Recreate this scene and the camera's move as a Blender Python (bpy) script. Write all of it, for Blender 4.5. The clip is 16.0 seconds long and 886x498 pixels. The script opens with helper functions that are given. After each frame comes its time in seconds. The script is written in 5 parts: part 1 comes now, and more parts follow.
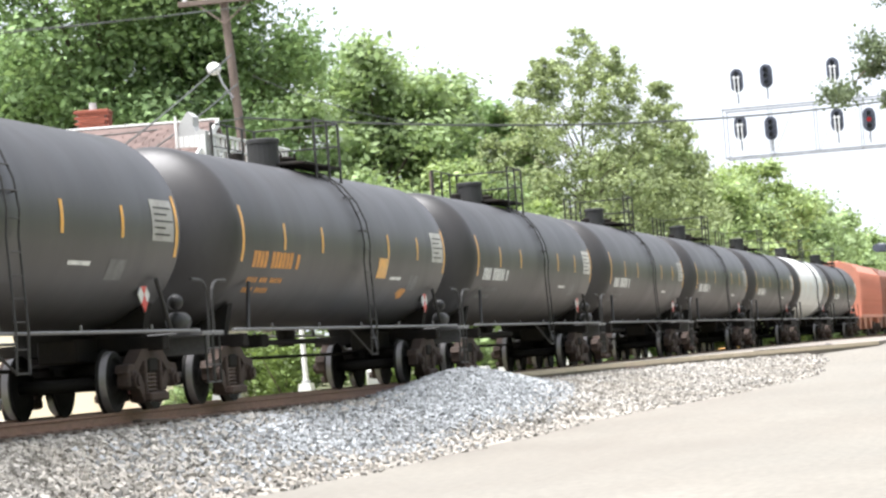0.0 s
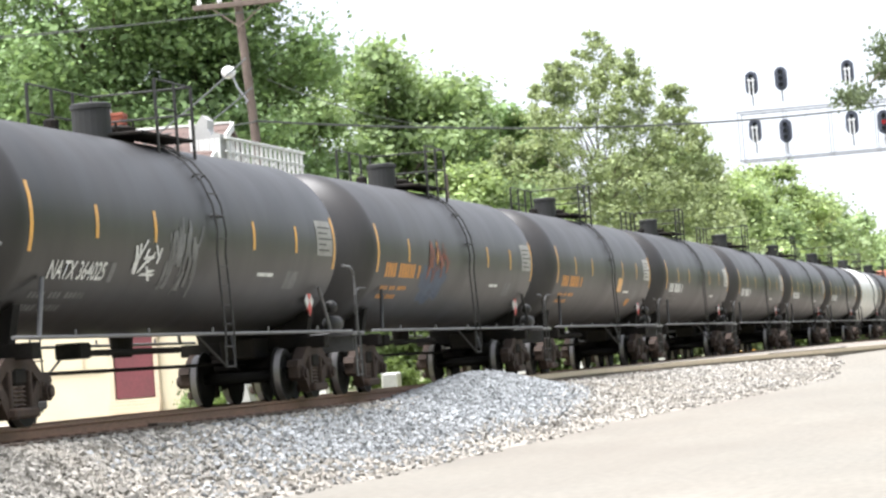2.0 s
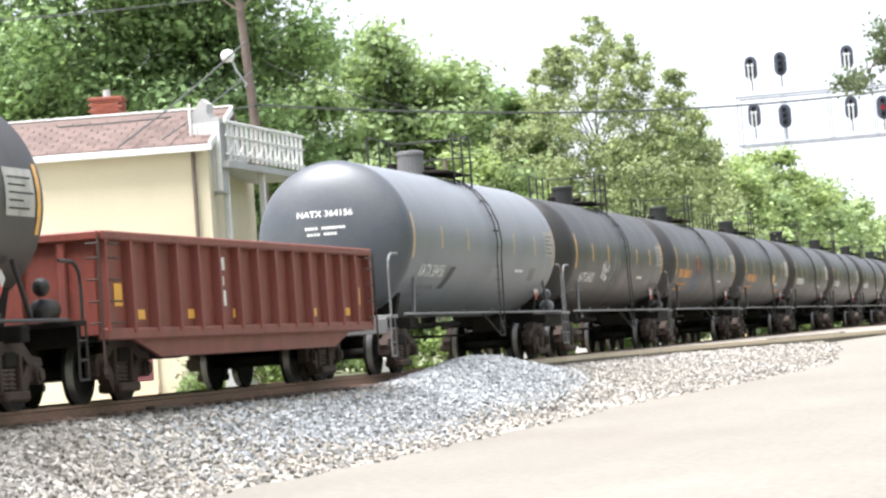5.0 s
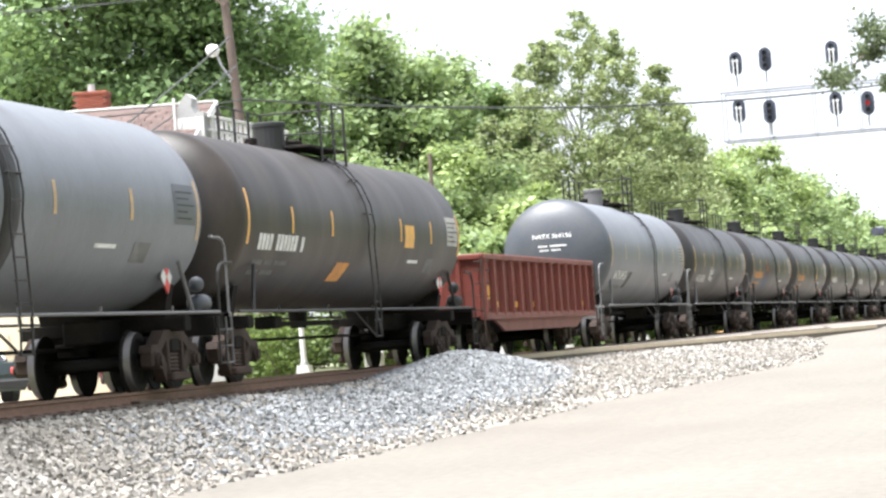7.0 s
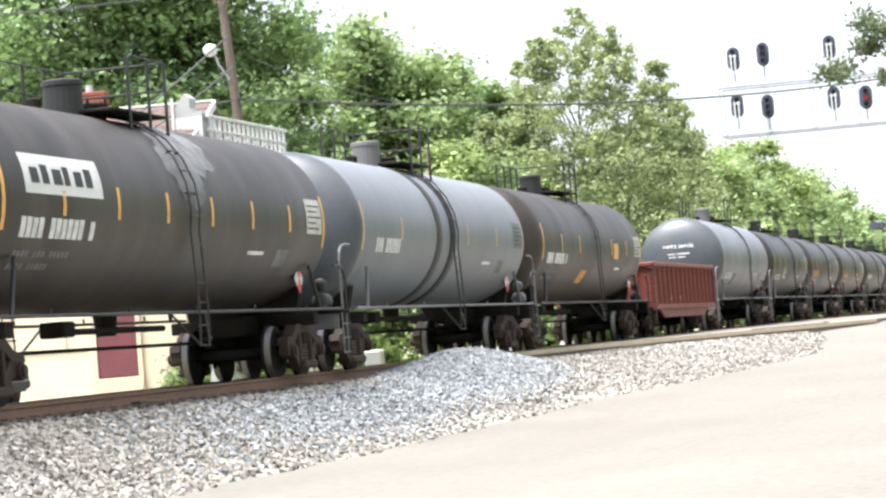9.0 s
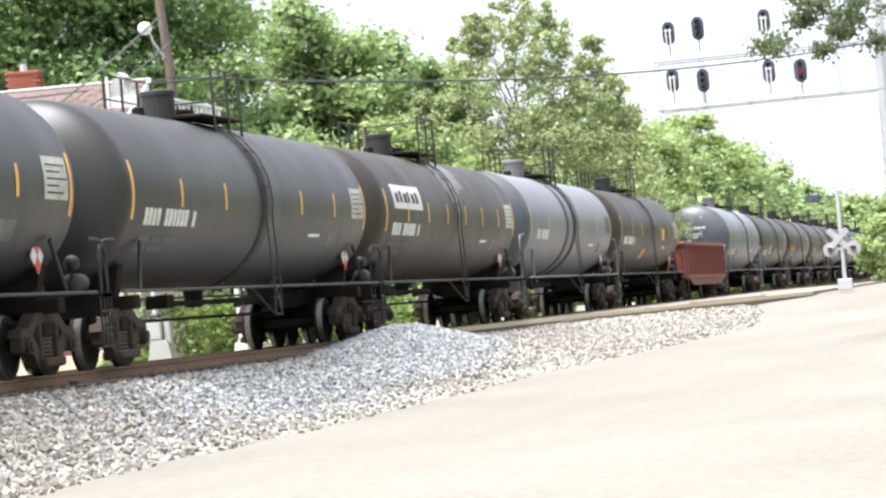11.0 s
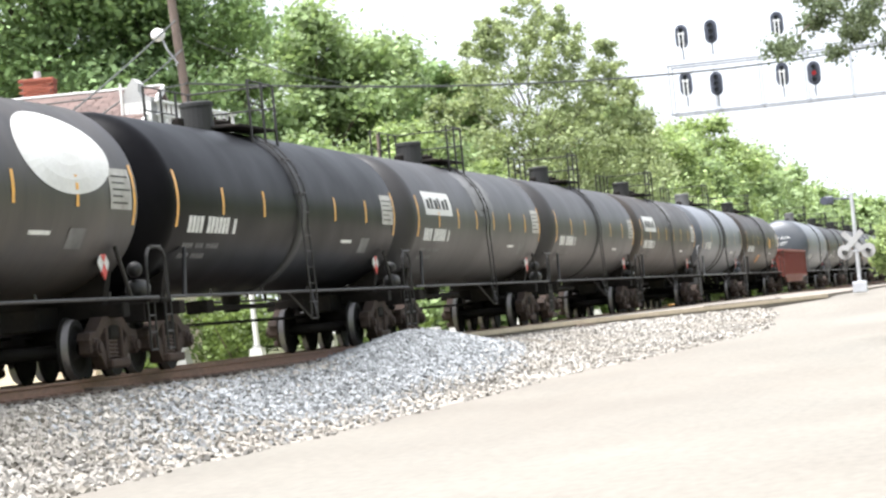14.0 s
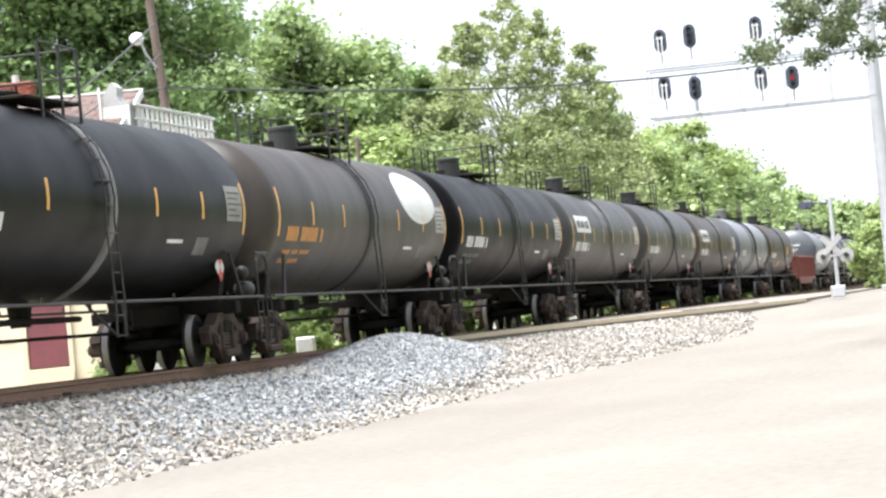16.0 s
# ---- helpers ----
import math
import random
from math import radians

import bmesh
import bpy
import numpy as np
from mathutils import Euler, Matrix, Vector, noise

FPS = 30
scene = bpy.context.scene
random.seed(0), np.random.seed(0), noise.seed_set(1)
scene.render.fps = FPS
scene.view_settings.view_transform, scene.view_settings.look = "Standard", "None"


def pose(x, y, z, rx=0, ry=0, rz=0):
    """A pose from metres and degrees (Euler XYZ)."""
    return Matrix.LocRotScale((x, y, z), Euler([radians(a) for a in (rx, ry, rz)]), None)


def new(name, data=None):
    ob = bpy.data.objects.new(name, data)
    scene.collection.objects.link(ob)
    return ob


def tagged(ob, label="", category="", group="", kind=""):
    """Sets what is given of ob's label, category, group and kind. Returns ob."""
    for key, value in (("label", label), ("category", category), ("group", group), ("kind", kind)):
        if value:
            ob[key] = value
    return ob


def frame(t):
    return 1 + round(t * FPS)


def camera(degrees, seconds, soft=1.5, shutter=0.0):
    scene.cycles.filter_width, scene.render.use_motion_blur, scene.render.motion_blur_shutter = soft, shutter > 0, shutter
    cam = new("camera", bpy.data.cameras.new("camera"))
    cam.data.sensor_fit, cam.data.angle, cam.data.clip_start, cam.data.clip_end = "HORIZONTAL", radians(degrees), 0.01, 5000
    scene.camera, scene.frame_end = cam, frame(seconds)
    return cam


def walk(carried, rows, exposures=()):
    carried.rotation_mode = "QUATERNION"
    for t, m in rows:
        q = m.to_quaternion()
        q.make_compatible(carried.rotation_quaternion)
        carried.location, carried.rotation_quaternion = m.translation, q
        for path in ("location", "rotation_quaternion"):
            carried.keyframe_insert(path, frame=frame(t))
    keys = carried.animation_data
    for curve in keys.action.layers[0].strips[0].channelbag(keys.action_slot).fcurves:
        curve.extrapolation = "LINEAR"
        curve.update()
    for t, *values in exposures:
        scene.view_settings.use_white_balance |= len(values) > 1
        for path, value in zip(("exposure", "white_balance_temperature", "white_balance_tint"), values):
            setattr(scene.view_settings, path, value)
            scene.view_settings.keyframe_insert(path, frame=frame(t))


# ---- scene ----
EYE_Z = 1.6
cam = camera(17.7, 16.0, soft=2.5)
CAM = [
    (0.0, 12.852, 2.243, 4.20),
    (0.5, 12.447, 1.958, 3.94),
    (1.0, 12.683, 2.006, 4.23),
    (1.5, 12.891, 2.263, 4.37),
    (2.0, 13.154, 2.328, 4.27),
    (2.5, 12.895, 2.275, 4.31),
    (3.0, 13.031, 2.296, 4.19),
    (3.5, 13.056, 2.199, 3.96),
    (4.0, 13.289, 2.123, 3.90),
    (4.2, 13.378, 2.112, 3.87),
    (6.3, 12.373, 1.812, 4.40),
    (6.5, 12.520, 1.847, 4.07),
    (7.0, 12.813, 1.887, 4.06),
    (7.5, 12.691, 1.810, 4.43),
    (8.0, 12.741, 1.737, 4.63),
    (8.5, 12.776, 1.848, 4.61),
    (9.0, 12.814, 1.843, 4.54),
    (9.2, 12.913, 1.848, 4.65),
    (11.3, 11.474, 1.228, 5.09),
    (11.5, 11.510, 1.369, 5.04),
    (12.0, 11.494, 1.421, 5.05),
    (12.5, 11.587, 1.497, 5.01),
    (13.0, 11.598, 1.548, 5.17),
    (13.5, 11.840, 1.452, 5.34),
    (14.0, 11.855, 1.382, 5.40),
    (14.5, 11.815, 1.327, 5.34),
    (15.0, 11.831, 1.315, 5.21),
    (15.5, 11.687, 1.363, 5.16),
    (16.0, 11.425, 1.427, 5.39),
]
walk(cam, [(t, pose(0, 0, EYE_Z, 90 + p, r, y)) for t, y, p, r in CAM], [(0, 1.42, 6320, 12), (4, 1.48, 6320, 12), (7, 1.52, 6320, 12), (16, 1.52, 6320, 12)])

# ---------------------------------------------------------------- light
SUN_EL, SUN_AZ = radians(72), radians(225)
world = bpy.data.worlds.new("overcast_sky")
scene.world = world
world.use_nodes = True
wn, wl = world.node_tree.nodes, world.node_tree.links
sky = wn.new("ShaderNodeTexSky")
sky.sky_type = "NISHITA"
sky.sun_disc = False
sky.sun_elevation, sky.sun_rotation = SUN_EL, SUN_AZ
sky.dust_density, sky.air_density, sky.ozone_density = 4.0, 1.0, 1.0
veil = wn.new("ShaderNodeMixRGB")
veil.inputs[0].default_value = 0.82
veil.inputs[2].default_value = (5.1, 5.35, 5.7, 1)
wl.new(sky.outputs[0], veil.inputs[1])
bg = wn["Background"]
wl.new(veil.outputs[0], bg.inputs[0])
bg.inputs[1].default_value = 0.1
sun = new("sun", bpy.data.lights.new("sun", "SUN"))
sun.data.energy, sun.data.angle, sun.data.color = 5.3, radians(45), (1, 0.98, 0.95)
sun.matrix_world = pose(0, 0, 60, 90 - math.degrees(SUN_EL), 0, -45)


# ---------------------------------------------------------------- materials
def material(name, base, rough=0.6, metal=0.0, var=0.25, scale=3.0, fine=40.0, bump=0.15, dirt=None, dirt_amount=0.35,
             dirt_scale=0.8, stretch=(1, 1, 1), rand=0.0, island=0.0, spec=0.5):
    """A surface: base colour varied at two scales, dirt patches, fine relief."""
    m = bpy.data.materials.new(name)
    m.use_nodes = True
    n, l = m.node_tree.nodes, m.node_tree.links
    b = n["Principled BSDF"]
    b.inputs["Roughness"].default_value, b.inputs["Metallic"].default_value = rough, metal
    b.inputs["Specular IOR Level"].default_value = spec
    co = n.new("ShaderNodeTexCoord")
    mp = n.new("ShaderNodeMapping")
    mp.inputs["Scale"].default_value = stretch
    l.new(co.outputs["Object"], mp.inputs[0])

    def tex(s, detail=4.0):
        t = n.new("ShaderNodeTexNoise")
        t.inputs["Scale"].default_value, t.inputs["Detail"].default_value = s, detail
        l.new(mp.outputs[0], t.inputs["Vector"])
        return t
    big, small = tex(scale), tex(fine, 2.0)
    add = n.new("ShaderNodeMath")
    add.operation = "ADD"
    l.new(big.outputs[0], add.inputs[0])
    l.new(small.outputs[0], add.inputs[1])
    hsv = n.new("ShaderNodeHueSaturation")
    hsv.inputs["Color"].default_value = (*base, 1)
    rng = n.new("ShaderNodeMapRange")
    rng.inputs[1].default_value, rng.inputs[2].default_value = 0.6, 1.4
    rng.inputs[3].default_value, rng.inputs[4].default_value = 1 - var, 1 + var
    l.new(add.outputs[0], rng.inputs[0])
    val = rng.outputs[0]
    if rand or island:
        if island:
            src = n.new("ShaderNodeNewGeometry").outputs["Random Per Island"]
        else:
            src = n.new("ShaderNodeObjectInfo").outputs["Random"]
        r2 = n.new("ShaderNodeMapRange")
        amt = rand or island
        r2.inputs[3].default_value, r2.inputs[4].default_value = 1 - amt, 1 + amt
        l.new(src, r2.inputs[0])
        mul = n.new("ShaderNodeMath")
        mul.operation = "MULTIPLY"
        l.new(val, mul.inputs[0])
        l.new(r2.outputs[0], mul.inputs[1])
        val = mul.outputs[0]
    l.new(val, hsv.inputs["Value"])
    col = hsv.outputs[0]
    if dirt:
        t = tex(dirt_scale, 8.0)
        t.inputs["Roughness"].default_value = 0.65
        ramp = n.new("ShaderNodeMapRange")
        ramp.inputs[1].default_value, ramp.inputs[2].default_value = 0.42, 0.72
        ramp.inputs[4].default_value = dirt_amount
        l.new(t.outputs[0], ramp.inputs[0])
        mix = n.new("ShaderNodeMixRGB")
        mix.inputs[2].default_value = (*dirt, 1)
        l.new(ramp.outputs[0], mix.inputs[0])
        l.new(col, mix.inputs[1])
        col = mix.outputs[0]
    l.new(col, b.inputs["Base Color"])
    rr = n.new("ShaderNodeMapRange")
    rr.inputs[3].default_value, rr.inputs[4].default_value = max(rough - 0.12, 0.03), min(rough + 0.12, 1)
    l.new(big.outputs[0], rr.inputs[0])
    l.new(rr.outputs[0], b.inputs["Roughness"])
    if bump:
        bp = n.new("ShaderNodeBump")
        bp.inputs["Strength"].default_value, bp.inputs["Distance"].default_value = bump, 0.02
        l.new(add.outputs[0], bp.inputs["Height"])
        l.new(bp.outputs[0], b.inputs["Normal"])
    return m


def leaf_material(name, base, island=0.65):
    m = material(name, base, rough=0.55, var=0.45, scale=0.55, fine=2.2, bump=0, island=island, spec=0.2)
    n, l = m.node_tree.nodes, m.node_tree.links
    b, out = n["Principled BSDF"], n["Material Output"]
    tr = n.new("ShaderNodeBsdfTranslucent")
    tr.inputs[0].default_value = (base[0] * 1.5, base[1] * 1.5, base[2] * 1.1, 1)
    mx = n.new("ShaderNodeMixShader")
    mx.inputs[0].default_value = 0.36
    l.new(b.outputs[0], mx.inputs[1])
    l.new(tr.outputs[0], mx.inputs[2])
    l.new(mx.outputs[0], out.inputs[0])
    return m


DUST = (0.16, 0.135, 0.11)
M = dict(
    black=material("black_tank_paint", (0.021, 0.02, 0.02), 0.45, var=0.16, scale=0.7, fine=9, bump=0.03, dirt=(0.06, 0.05, 0.043), dirt_amount=0.25, dirt_scale=0.5, rand=0.25, spec=0.48, stretch=(1, 1.3, 0.5)),
    brown_black=material("dusty_black_tank_paint", (0.016, 0.013, 0.011), 0.47, spec=0.4, var=0.16, scale=0.7, fine=9, bump=0.03, dirt=(0.085, 0.066, 0.05), dirt_amount=0.45, dirt_scale=0.6, stretch=(1, 1.4, 0.5)),
    clean_black=material("clean_black_tank_paint", (0.0038, 0.0038, 0.0045), 0.38, spec=0.05, var=0.25, scale=0.7, fine=9, bump=0.03, dirt=(0.014, 0.012, 0.011), dirt_amount=0.2, dirt_scale=0.5),
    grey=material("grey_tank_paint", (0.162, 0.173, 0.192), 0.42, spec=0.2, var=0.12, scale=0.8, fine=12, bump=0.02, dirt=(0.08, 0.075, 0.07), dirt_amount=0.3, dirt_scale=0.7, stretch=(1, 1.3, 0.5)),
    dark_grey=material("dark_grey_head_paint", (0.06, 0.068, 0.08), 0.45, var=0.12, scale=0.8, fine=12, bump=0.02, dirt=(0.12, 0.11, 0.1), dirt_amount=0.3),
    pale=material("white_patch_paint", (0.6, 0.6, 0.58), 0.5, var=0.1, scale=1.5, fine=15, bump=0.02, dirt=(0.3, 0.28, 0.25), dirt_amount=0.3),
    scuff_and_gleam=material("worn_pale_smear", (0.15, 0.15, 0.15), 0.6, var=0.35, scale=3, fine=20, bump=0.03, dirt=(0.05, 0.05, 0.05), dirt_amount=0.9, dirt_scale=2.5),
    grime=material("dark_grime_band", (0.013, 0.013, 0.013), 0.6, var=0.3, scale=3, fine=20, bump=0.03),
    letter=material("white_lettering_paint", (0.7, 0.7, 0.68), 0.6, var=0.2, scale=4, fine=30, bump=0, dirt=(0.1, 0.1, 0.1), dirt_amount=0.5, dirt_scale=5),
    faded=material("faded_reflective_strip", (0.5, 0.33, 0.16), 0.5, var=0.3, scale=5, fine=30, bump=0, dirt=(0.22, 0.2, 0.19), dirt_amount=0.7, dirt_scale=4),
    oily=material("oily_track_stone", (0.09, 0.08, 0.07), 0.85, var=0.3, scale=2, fine=30, bump=0.2, island=0.5),
    bridge_grey=material("weathered_galvanised_steel", (0.27, 0.28, 0.295), 0.6, metal=0.2, var=0.2, bump=0.03),
    faded_red=material("faded_red_spray_paint", (0.24, 0.075, 0.045), 0.6, bump=0, dirt=(0.03, 0.025, 0.02), dirt_amount=0.8, dirt_scale=4),
    panel_paint=material("pale_data_panel_paint", (0.42, 0.41, 0.38), 0.6, var=0.2, scale=4, fine=30, bump=0, rand=0.45, dirt=(0.12, 0.1, 0.08), dirt_amount=0.5, dirt_scale=3),
    orange_letter=material("orange_lettering_paint", (0.62, 0.27, 0.05), 0.6, var=0.2, scale=4, fine=30, bump=0, dirt=(0.08, 0.06, 0.05), dirt_amount=0.5, dirt_scale=5),
    yellow=material("yellow_reflective_strip", (0.72, 0.36, 0.05), 0.4, var=0.15, scale=5, fine=30, bump=0, dirt=(0.2, 0.15, 0.1), dirt_amount=0.4, dirt_scale=4),
    red=material("red_marker_paint", (0.55, 0.07, 0.06), 0.5, bump=0),
    blue=material("blue_spray_paint", (0.05, 0.075, 0.125), 0.6, bump=0, dirt=(0.04, 0.035, 0.035), dirt_amount=0.6, dirt_scale=3),
    steel=material("dark_underframe_steel", (0.013, 0.012, 0.011), 0.8, spec=0.1, var=0.35, scale=3, fine=25, bump=0.2, dirt=(0.035, 0.025, 0.018), dirt_amount=0.4, dirt_scale=1.5),
    spring=material("rusty_coil_spring", (0.13, 0.1, 0.085), 0.8, spec=0.3, var=0.3, scale=6, fine=30, bump=0.2),
    truck=material("rusty_truck_casting", (0.05, 0.037, 0.031), 0.85, spec=0.25, var=0.4, scale=5, fine=30, bump=0.3, dirt=(0.07, 0.041, 0.027), dirt_amount=0.55, dirt_scale=2.5),
    wheel=material("worn_wheel_steel", (0.009, 0.008, 0.007), 0.8, spec=0.25, var=0.3, scale=5, fine=30, bump=0.1),
    tread=material("polished_wheel_tread", (0.16, 0.15, 0.145), 0.4, metal=0.7, bump=0.02),
    rail_grey=material("weathered_grey_handrail", (0.13, 0.13, 0.13), 0.55, var=0.25, scale=4, fine=30, bump=0.05, dirt=(0.06, 0.05, 0.05), dirt_amount=0.4, dirt_scale=2),
    rail_dark=material("dark_handrail_steel", (0.016, 0.015, 0.014), 0.55, var=0.25, bump=0.05),
    gondola=material("oxide_red_gondola_paint", (0.175, 0.037, 0.024), 0.6, var=0.3, scale=1.2, fine=15, bump=0.05, dirt=(0.05, 0.03, 0.024), dirt_amount=0.6, dirt_scale=1.2, stretch=(1, 1, 0.3)),
    hopper_orange=material("faded_orange_hopper_paint", (0.5, 0.2, 0.13), 0.6, var=0.15, scale=0.8, fine=10, bump=0.03, dirt=(0.25, 0.13, 0.1), dirt_amount=0.5),
    hopper_brown=material("brown_hopper_paint", (0.22, 0.09, 0.06), 0.6, var=0.2, scale=0.8, fine=10, bump=0.03, dirt=DUST, dirt_amount=0.4),
    hopper_tan=material("tan_hopper_paint", (0.3, 0.29, 0.21), 0.6, var=0.2, scale=0.8, fine=10, bump=0.03, dirt=DUST, dirt_amount=0.4),
    rail=material("rusty_rail_steel", (0.24, 0.14, 0.1), 0.75, var=0.3, scale=2, fine=25, bump=0.15, dirt=(0.1, 0.065, 0.05), dirt_amount=0.5, stretch=(1, 0.25, 1)),
    rail_top=material("worn_rail_head", (0.3, 0.22, 0.17), 0.45, metal=0.5, var=0.2, bump=0.05),
    tie=material("weathered_timber_tie", (0.13, 0.1, 0.08), 0.85, var=0.35, scale=4, fine=40, bump=0.4, rand=0.3),
    ballast_bed=material("ballast_fines", (0.27, 0.245, 0.21), 0.95, var=0.4, scale=3, fine=22, bump=0.8, dirt=(0.12, 0.105, 0.09), dirt_amount=0.5, dirt_scale=9),
    ballast=material("pale_ballast_stone", (0.25, 0.238, 0.216), 0.9, var=0.2, scale=2, fine=30, bump=0.2, island=0.65, dirt=(0.17, 0.148, 0.115), dirt_amount=0.65, dirt_scale=0.5),
    grey_stone=material("blue_grey_crushed_stone", (0.232, 0.243, 0.25), 0.85, var=0.2, scale=2, fine=30, bump=0.2, island=0.5),
    road=material("pale_concrete_road", (0.152, 0.141, 0.119), 0.85, var=0.22, scale=0.35, fine=8, bump=0.08, dirt=(0.115, 0.096, 0.077), dirt_amount=0.6, dirt_scale=0.16, stretch=(1, 0.35, 1)),
    panel=material("crossing_pavement", (0.19, 0.166, 0.141), 0.85, var=0.15, scale=0.6, fine=10, bump=0.1, dirt=(0.12, 0.105, 0.088), dirt_amount=0.5, dirt_scale=0.6),
    crack=material("dark_tar_joint", (0.09, 0.08, 0.075), 0.9, bump=0.1),
    earth=material("dry_earth_and_grass", (0.2, 0.2, 0.12), 0.95, var=0.35, scale=0.3, fine=6, bump=0.4, dirt=(0.1, 0.14, 0.045), dirt_amount=0.8, dirt_scale=0.15),
    lot=material("pale_asphalt_yard", (0.42, 0.4, 0.36), 0.9, var=0.15, scale=0.3, fine=8, bump=0.1),
    cream=material("cream_painted_wall", (0.56, 0.5, 0.36), 0.8, var=0.06, scale=1, fine=20, bump=0.05, dirt=(0.45, 0.38, 0.27), dirt_amount=0.3, dirt_scale=0.6),
    brick=material("brown_pink_shingle", (0.1, 0.067, 0.057), 0.9, var=0.2, scale=2, fine=30, bump=0.15, rand=0.2),
    brick_wall=material("brown_pink_roof_felt", (0.097, 0.066, 0.056), 0.9, var=0.2, scale=2, fine=30, bump=0.15),
    chimney=material("orange_red_brick", (0.24, 0.07, 0.042), 0.9, var=0.25, scale=3, fine=30, bump=0.15, rand=0.2),
    white=material("white_painted_trim", (0.62, 0.62, 0.6), 0.6, var=0.1, scale=2, fine=20, bump=0.03, dirt=(0.33, 0.32, 0.3), dirt_amount=0.4),
    pale_grey=material("pale_grey_painted_metal", (0.34, 0.34, 0.335), 0.6, var=0.12, scale=2, fine=20, bump=0.04, dirt=(0.22, 0.21, 0.2), dirt_amount=0.4),
    roof=material("grey_shingle_roof", (0.2, 0.19, 0.18), 0.9, var=0.2, bump=0.3),
    maroon=material("maroon_painted_door", (0.125, 0.03, 0.036), 0.55, var=0.2, scale=2, fine=15, bump=0.03, dirt=(0.07, 0.03, 0.03), dirt_amount=0.4, dirt_scale=1.5),
    beige=material("beige_timber", (0.5, 0.42, 0.31), 0.75, var=0.15, bump=0.08),
    pole=material("weathered_pole_timber", (0.13, 0.1, 0.082), 0.9, var=0.3, scale=5, fine=40, bump=0.4, stretch=(1, 1, 0.15)),
    wire=material("dark_cable_jacket", (0.06, 0.065, 0.06), 0.6, bump=0),
    lamp=material("white_lamp_housing", (0.75, 0.76, 0.76), 0.4, bump=0),
    signal=material("dark_signal_housing", (0.055, 0.062, 0.085), 0.5, var=0.2, bump=0.05),
    silver=material("aluminium_paint", (0.42, 0.43, 0.45), 0.5, metal=0.1, var=0.1, bump=0.03),
    concrete=material("grey_concrete", (0.4, 0.39, 0.37), 0.9, var=0.15, bump=0.15),
    bark=material("grey_brown_bark", (0.11, 0.085, 0.065), 0.95, var=0.35, scale=4, fine=25, bump=0.6, stretch=(1, 1, 0.25)),
    car_paint=material("dark_green_car_paint", (0.02, 0.03, 0.03), 0.25, bump=0),
    glass=material("dark_car_glass", (0.02, 0.022, 0.025), 0.08, bump=0),
    rubber=material("black_rubber", (0.02, 0.02, 0.02), 0.8, bump=0.1),
)
LEAF = dict(
    dark=leaf_material("dark_green_leaves", (0.185, 0.265, 0.122)),
    mid=leaf_material("green_leaves", (0.225, 0.295, 0.145)),
    fresh=leaf_material("fresh_green_leaves", (0.265, 0.335, 0.15)),
    pale=leaf_material("pale_olive_leaves", (0.26, 0.305, 0.165)),
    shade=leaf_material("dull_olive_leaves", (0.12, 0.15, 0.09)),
    hedge=leaf_material("hedge_leaves", (0.13, 0.18, 0.06)),
)
red_lamp = bpy.data.materials.new("lit_red_lens")
red_lamp.use_nodes = True
red_lamp.node_tree.nodes["Principled BSDF"].inputs["Base Color"].default_value = (0.25, 0.02, 0.025, 1)
red_lamp.node_tree.nodes["Principled BSDF"].inputs["Emission Color"].default_value = (1, 0.05, 0.05, 1)
red_lamp.node_tree.nodes["Principled BSDF"].inputs["Emission Strength"].default_value = 0.12


# ---------------------------------------------------------------- mesh helpers
def part(name, bm, mat, parent=None, label="", smooth=False):
    me = bpy.data.meshes.new(name)
    if isinstance(bm, tuple):
        me.from_pydata(bm[0], [], bm[1])
    else:
        bmesh.ops.recalc_face_normals(bm, faces=bm.faces)
        bm.to_mesh(me)
        bm.free()
    me.materials.append(mat)
    if smooth:
        for p in me.polygons:
            p.use_smooth = True
    ob = new(name, me)
    ob.parent = parent
    return tagged(ob, label) if label else ob


def share(ob, m, parent):
    """Another object on the same mesh."""
    o = new(ob.name.split(".")[0], ob.data)
    o.parent, o.matrix_basis = parent, m
    return o


def thing(name, label, category, group="", kind="", m=None):
    ob = new(name)
    ob.empty_display_size = 0.3
    if m is not None:
        ob.matrix_basis = m
    return tagged(ob, label, category, group, kind)


def box(bm, c, s, bevel=0.0, m=None):
    """A box with centre c and full size s."""
    mat = Matrix.Translation(c) @ Matrix.Diagonal((*s, 1))
    g = bmesh.ops.create_cube(bm, size=1, matrix=(m @ mat) if m is not None else mat)
    if bevel:
        es = {e for v in g["verts"] for e in v.link_edges}
        bmesh.ops.bevel(bm, geom=list(es), offset=bevel, segments=1, affect="EDGES")
    return bm


def rod(bm, a, b, r, seg=8, r2=None):
    """A round bar from a to b."""
    a, b = Vector(a), Vector(b)
    d = b - a
    m = Matrix.Translation((a + b) / 2) @ d.to_track_quat("Z", "Y").to_matrix().to_4x4()
    bmesh.ops.create_cone(bm, cap_ends=True, segments=seg, radius1=r, radius2=r if r2 is None else r2, depth=d.length, matrix=m)
    return bm


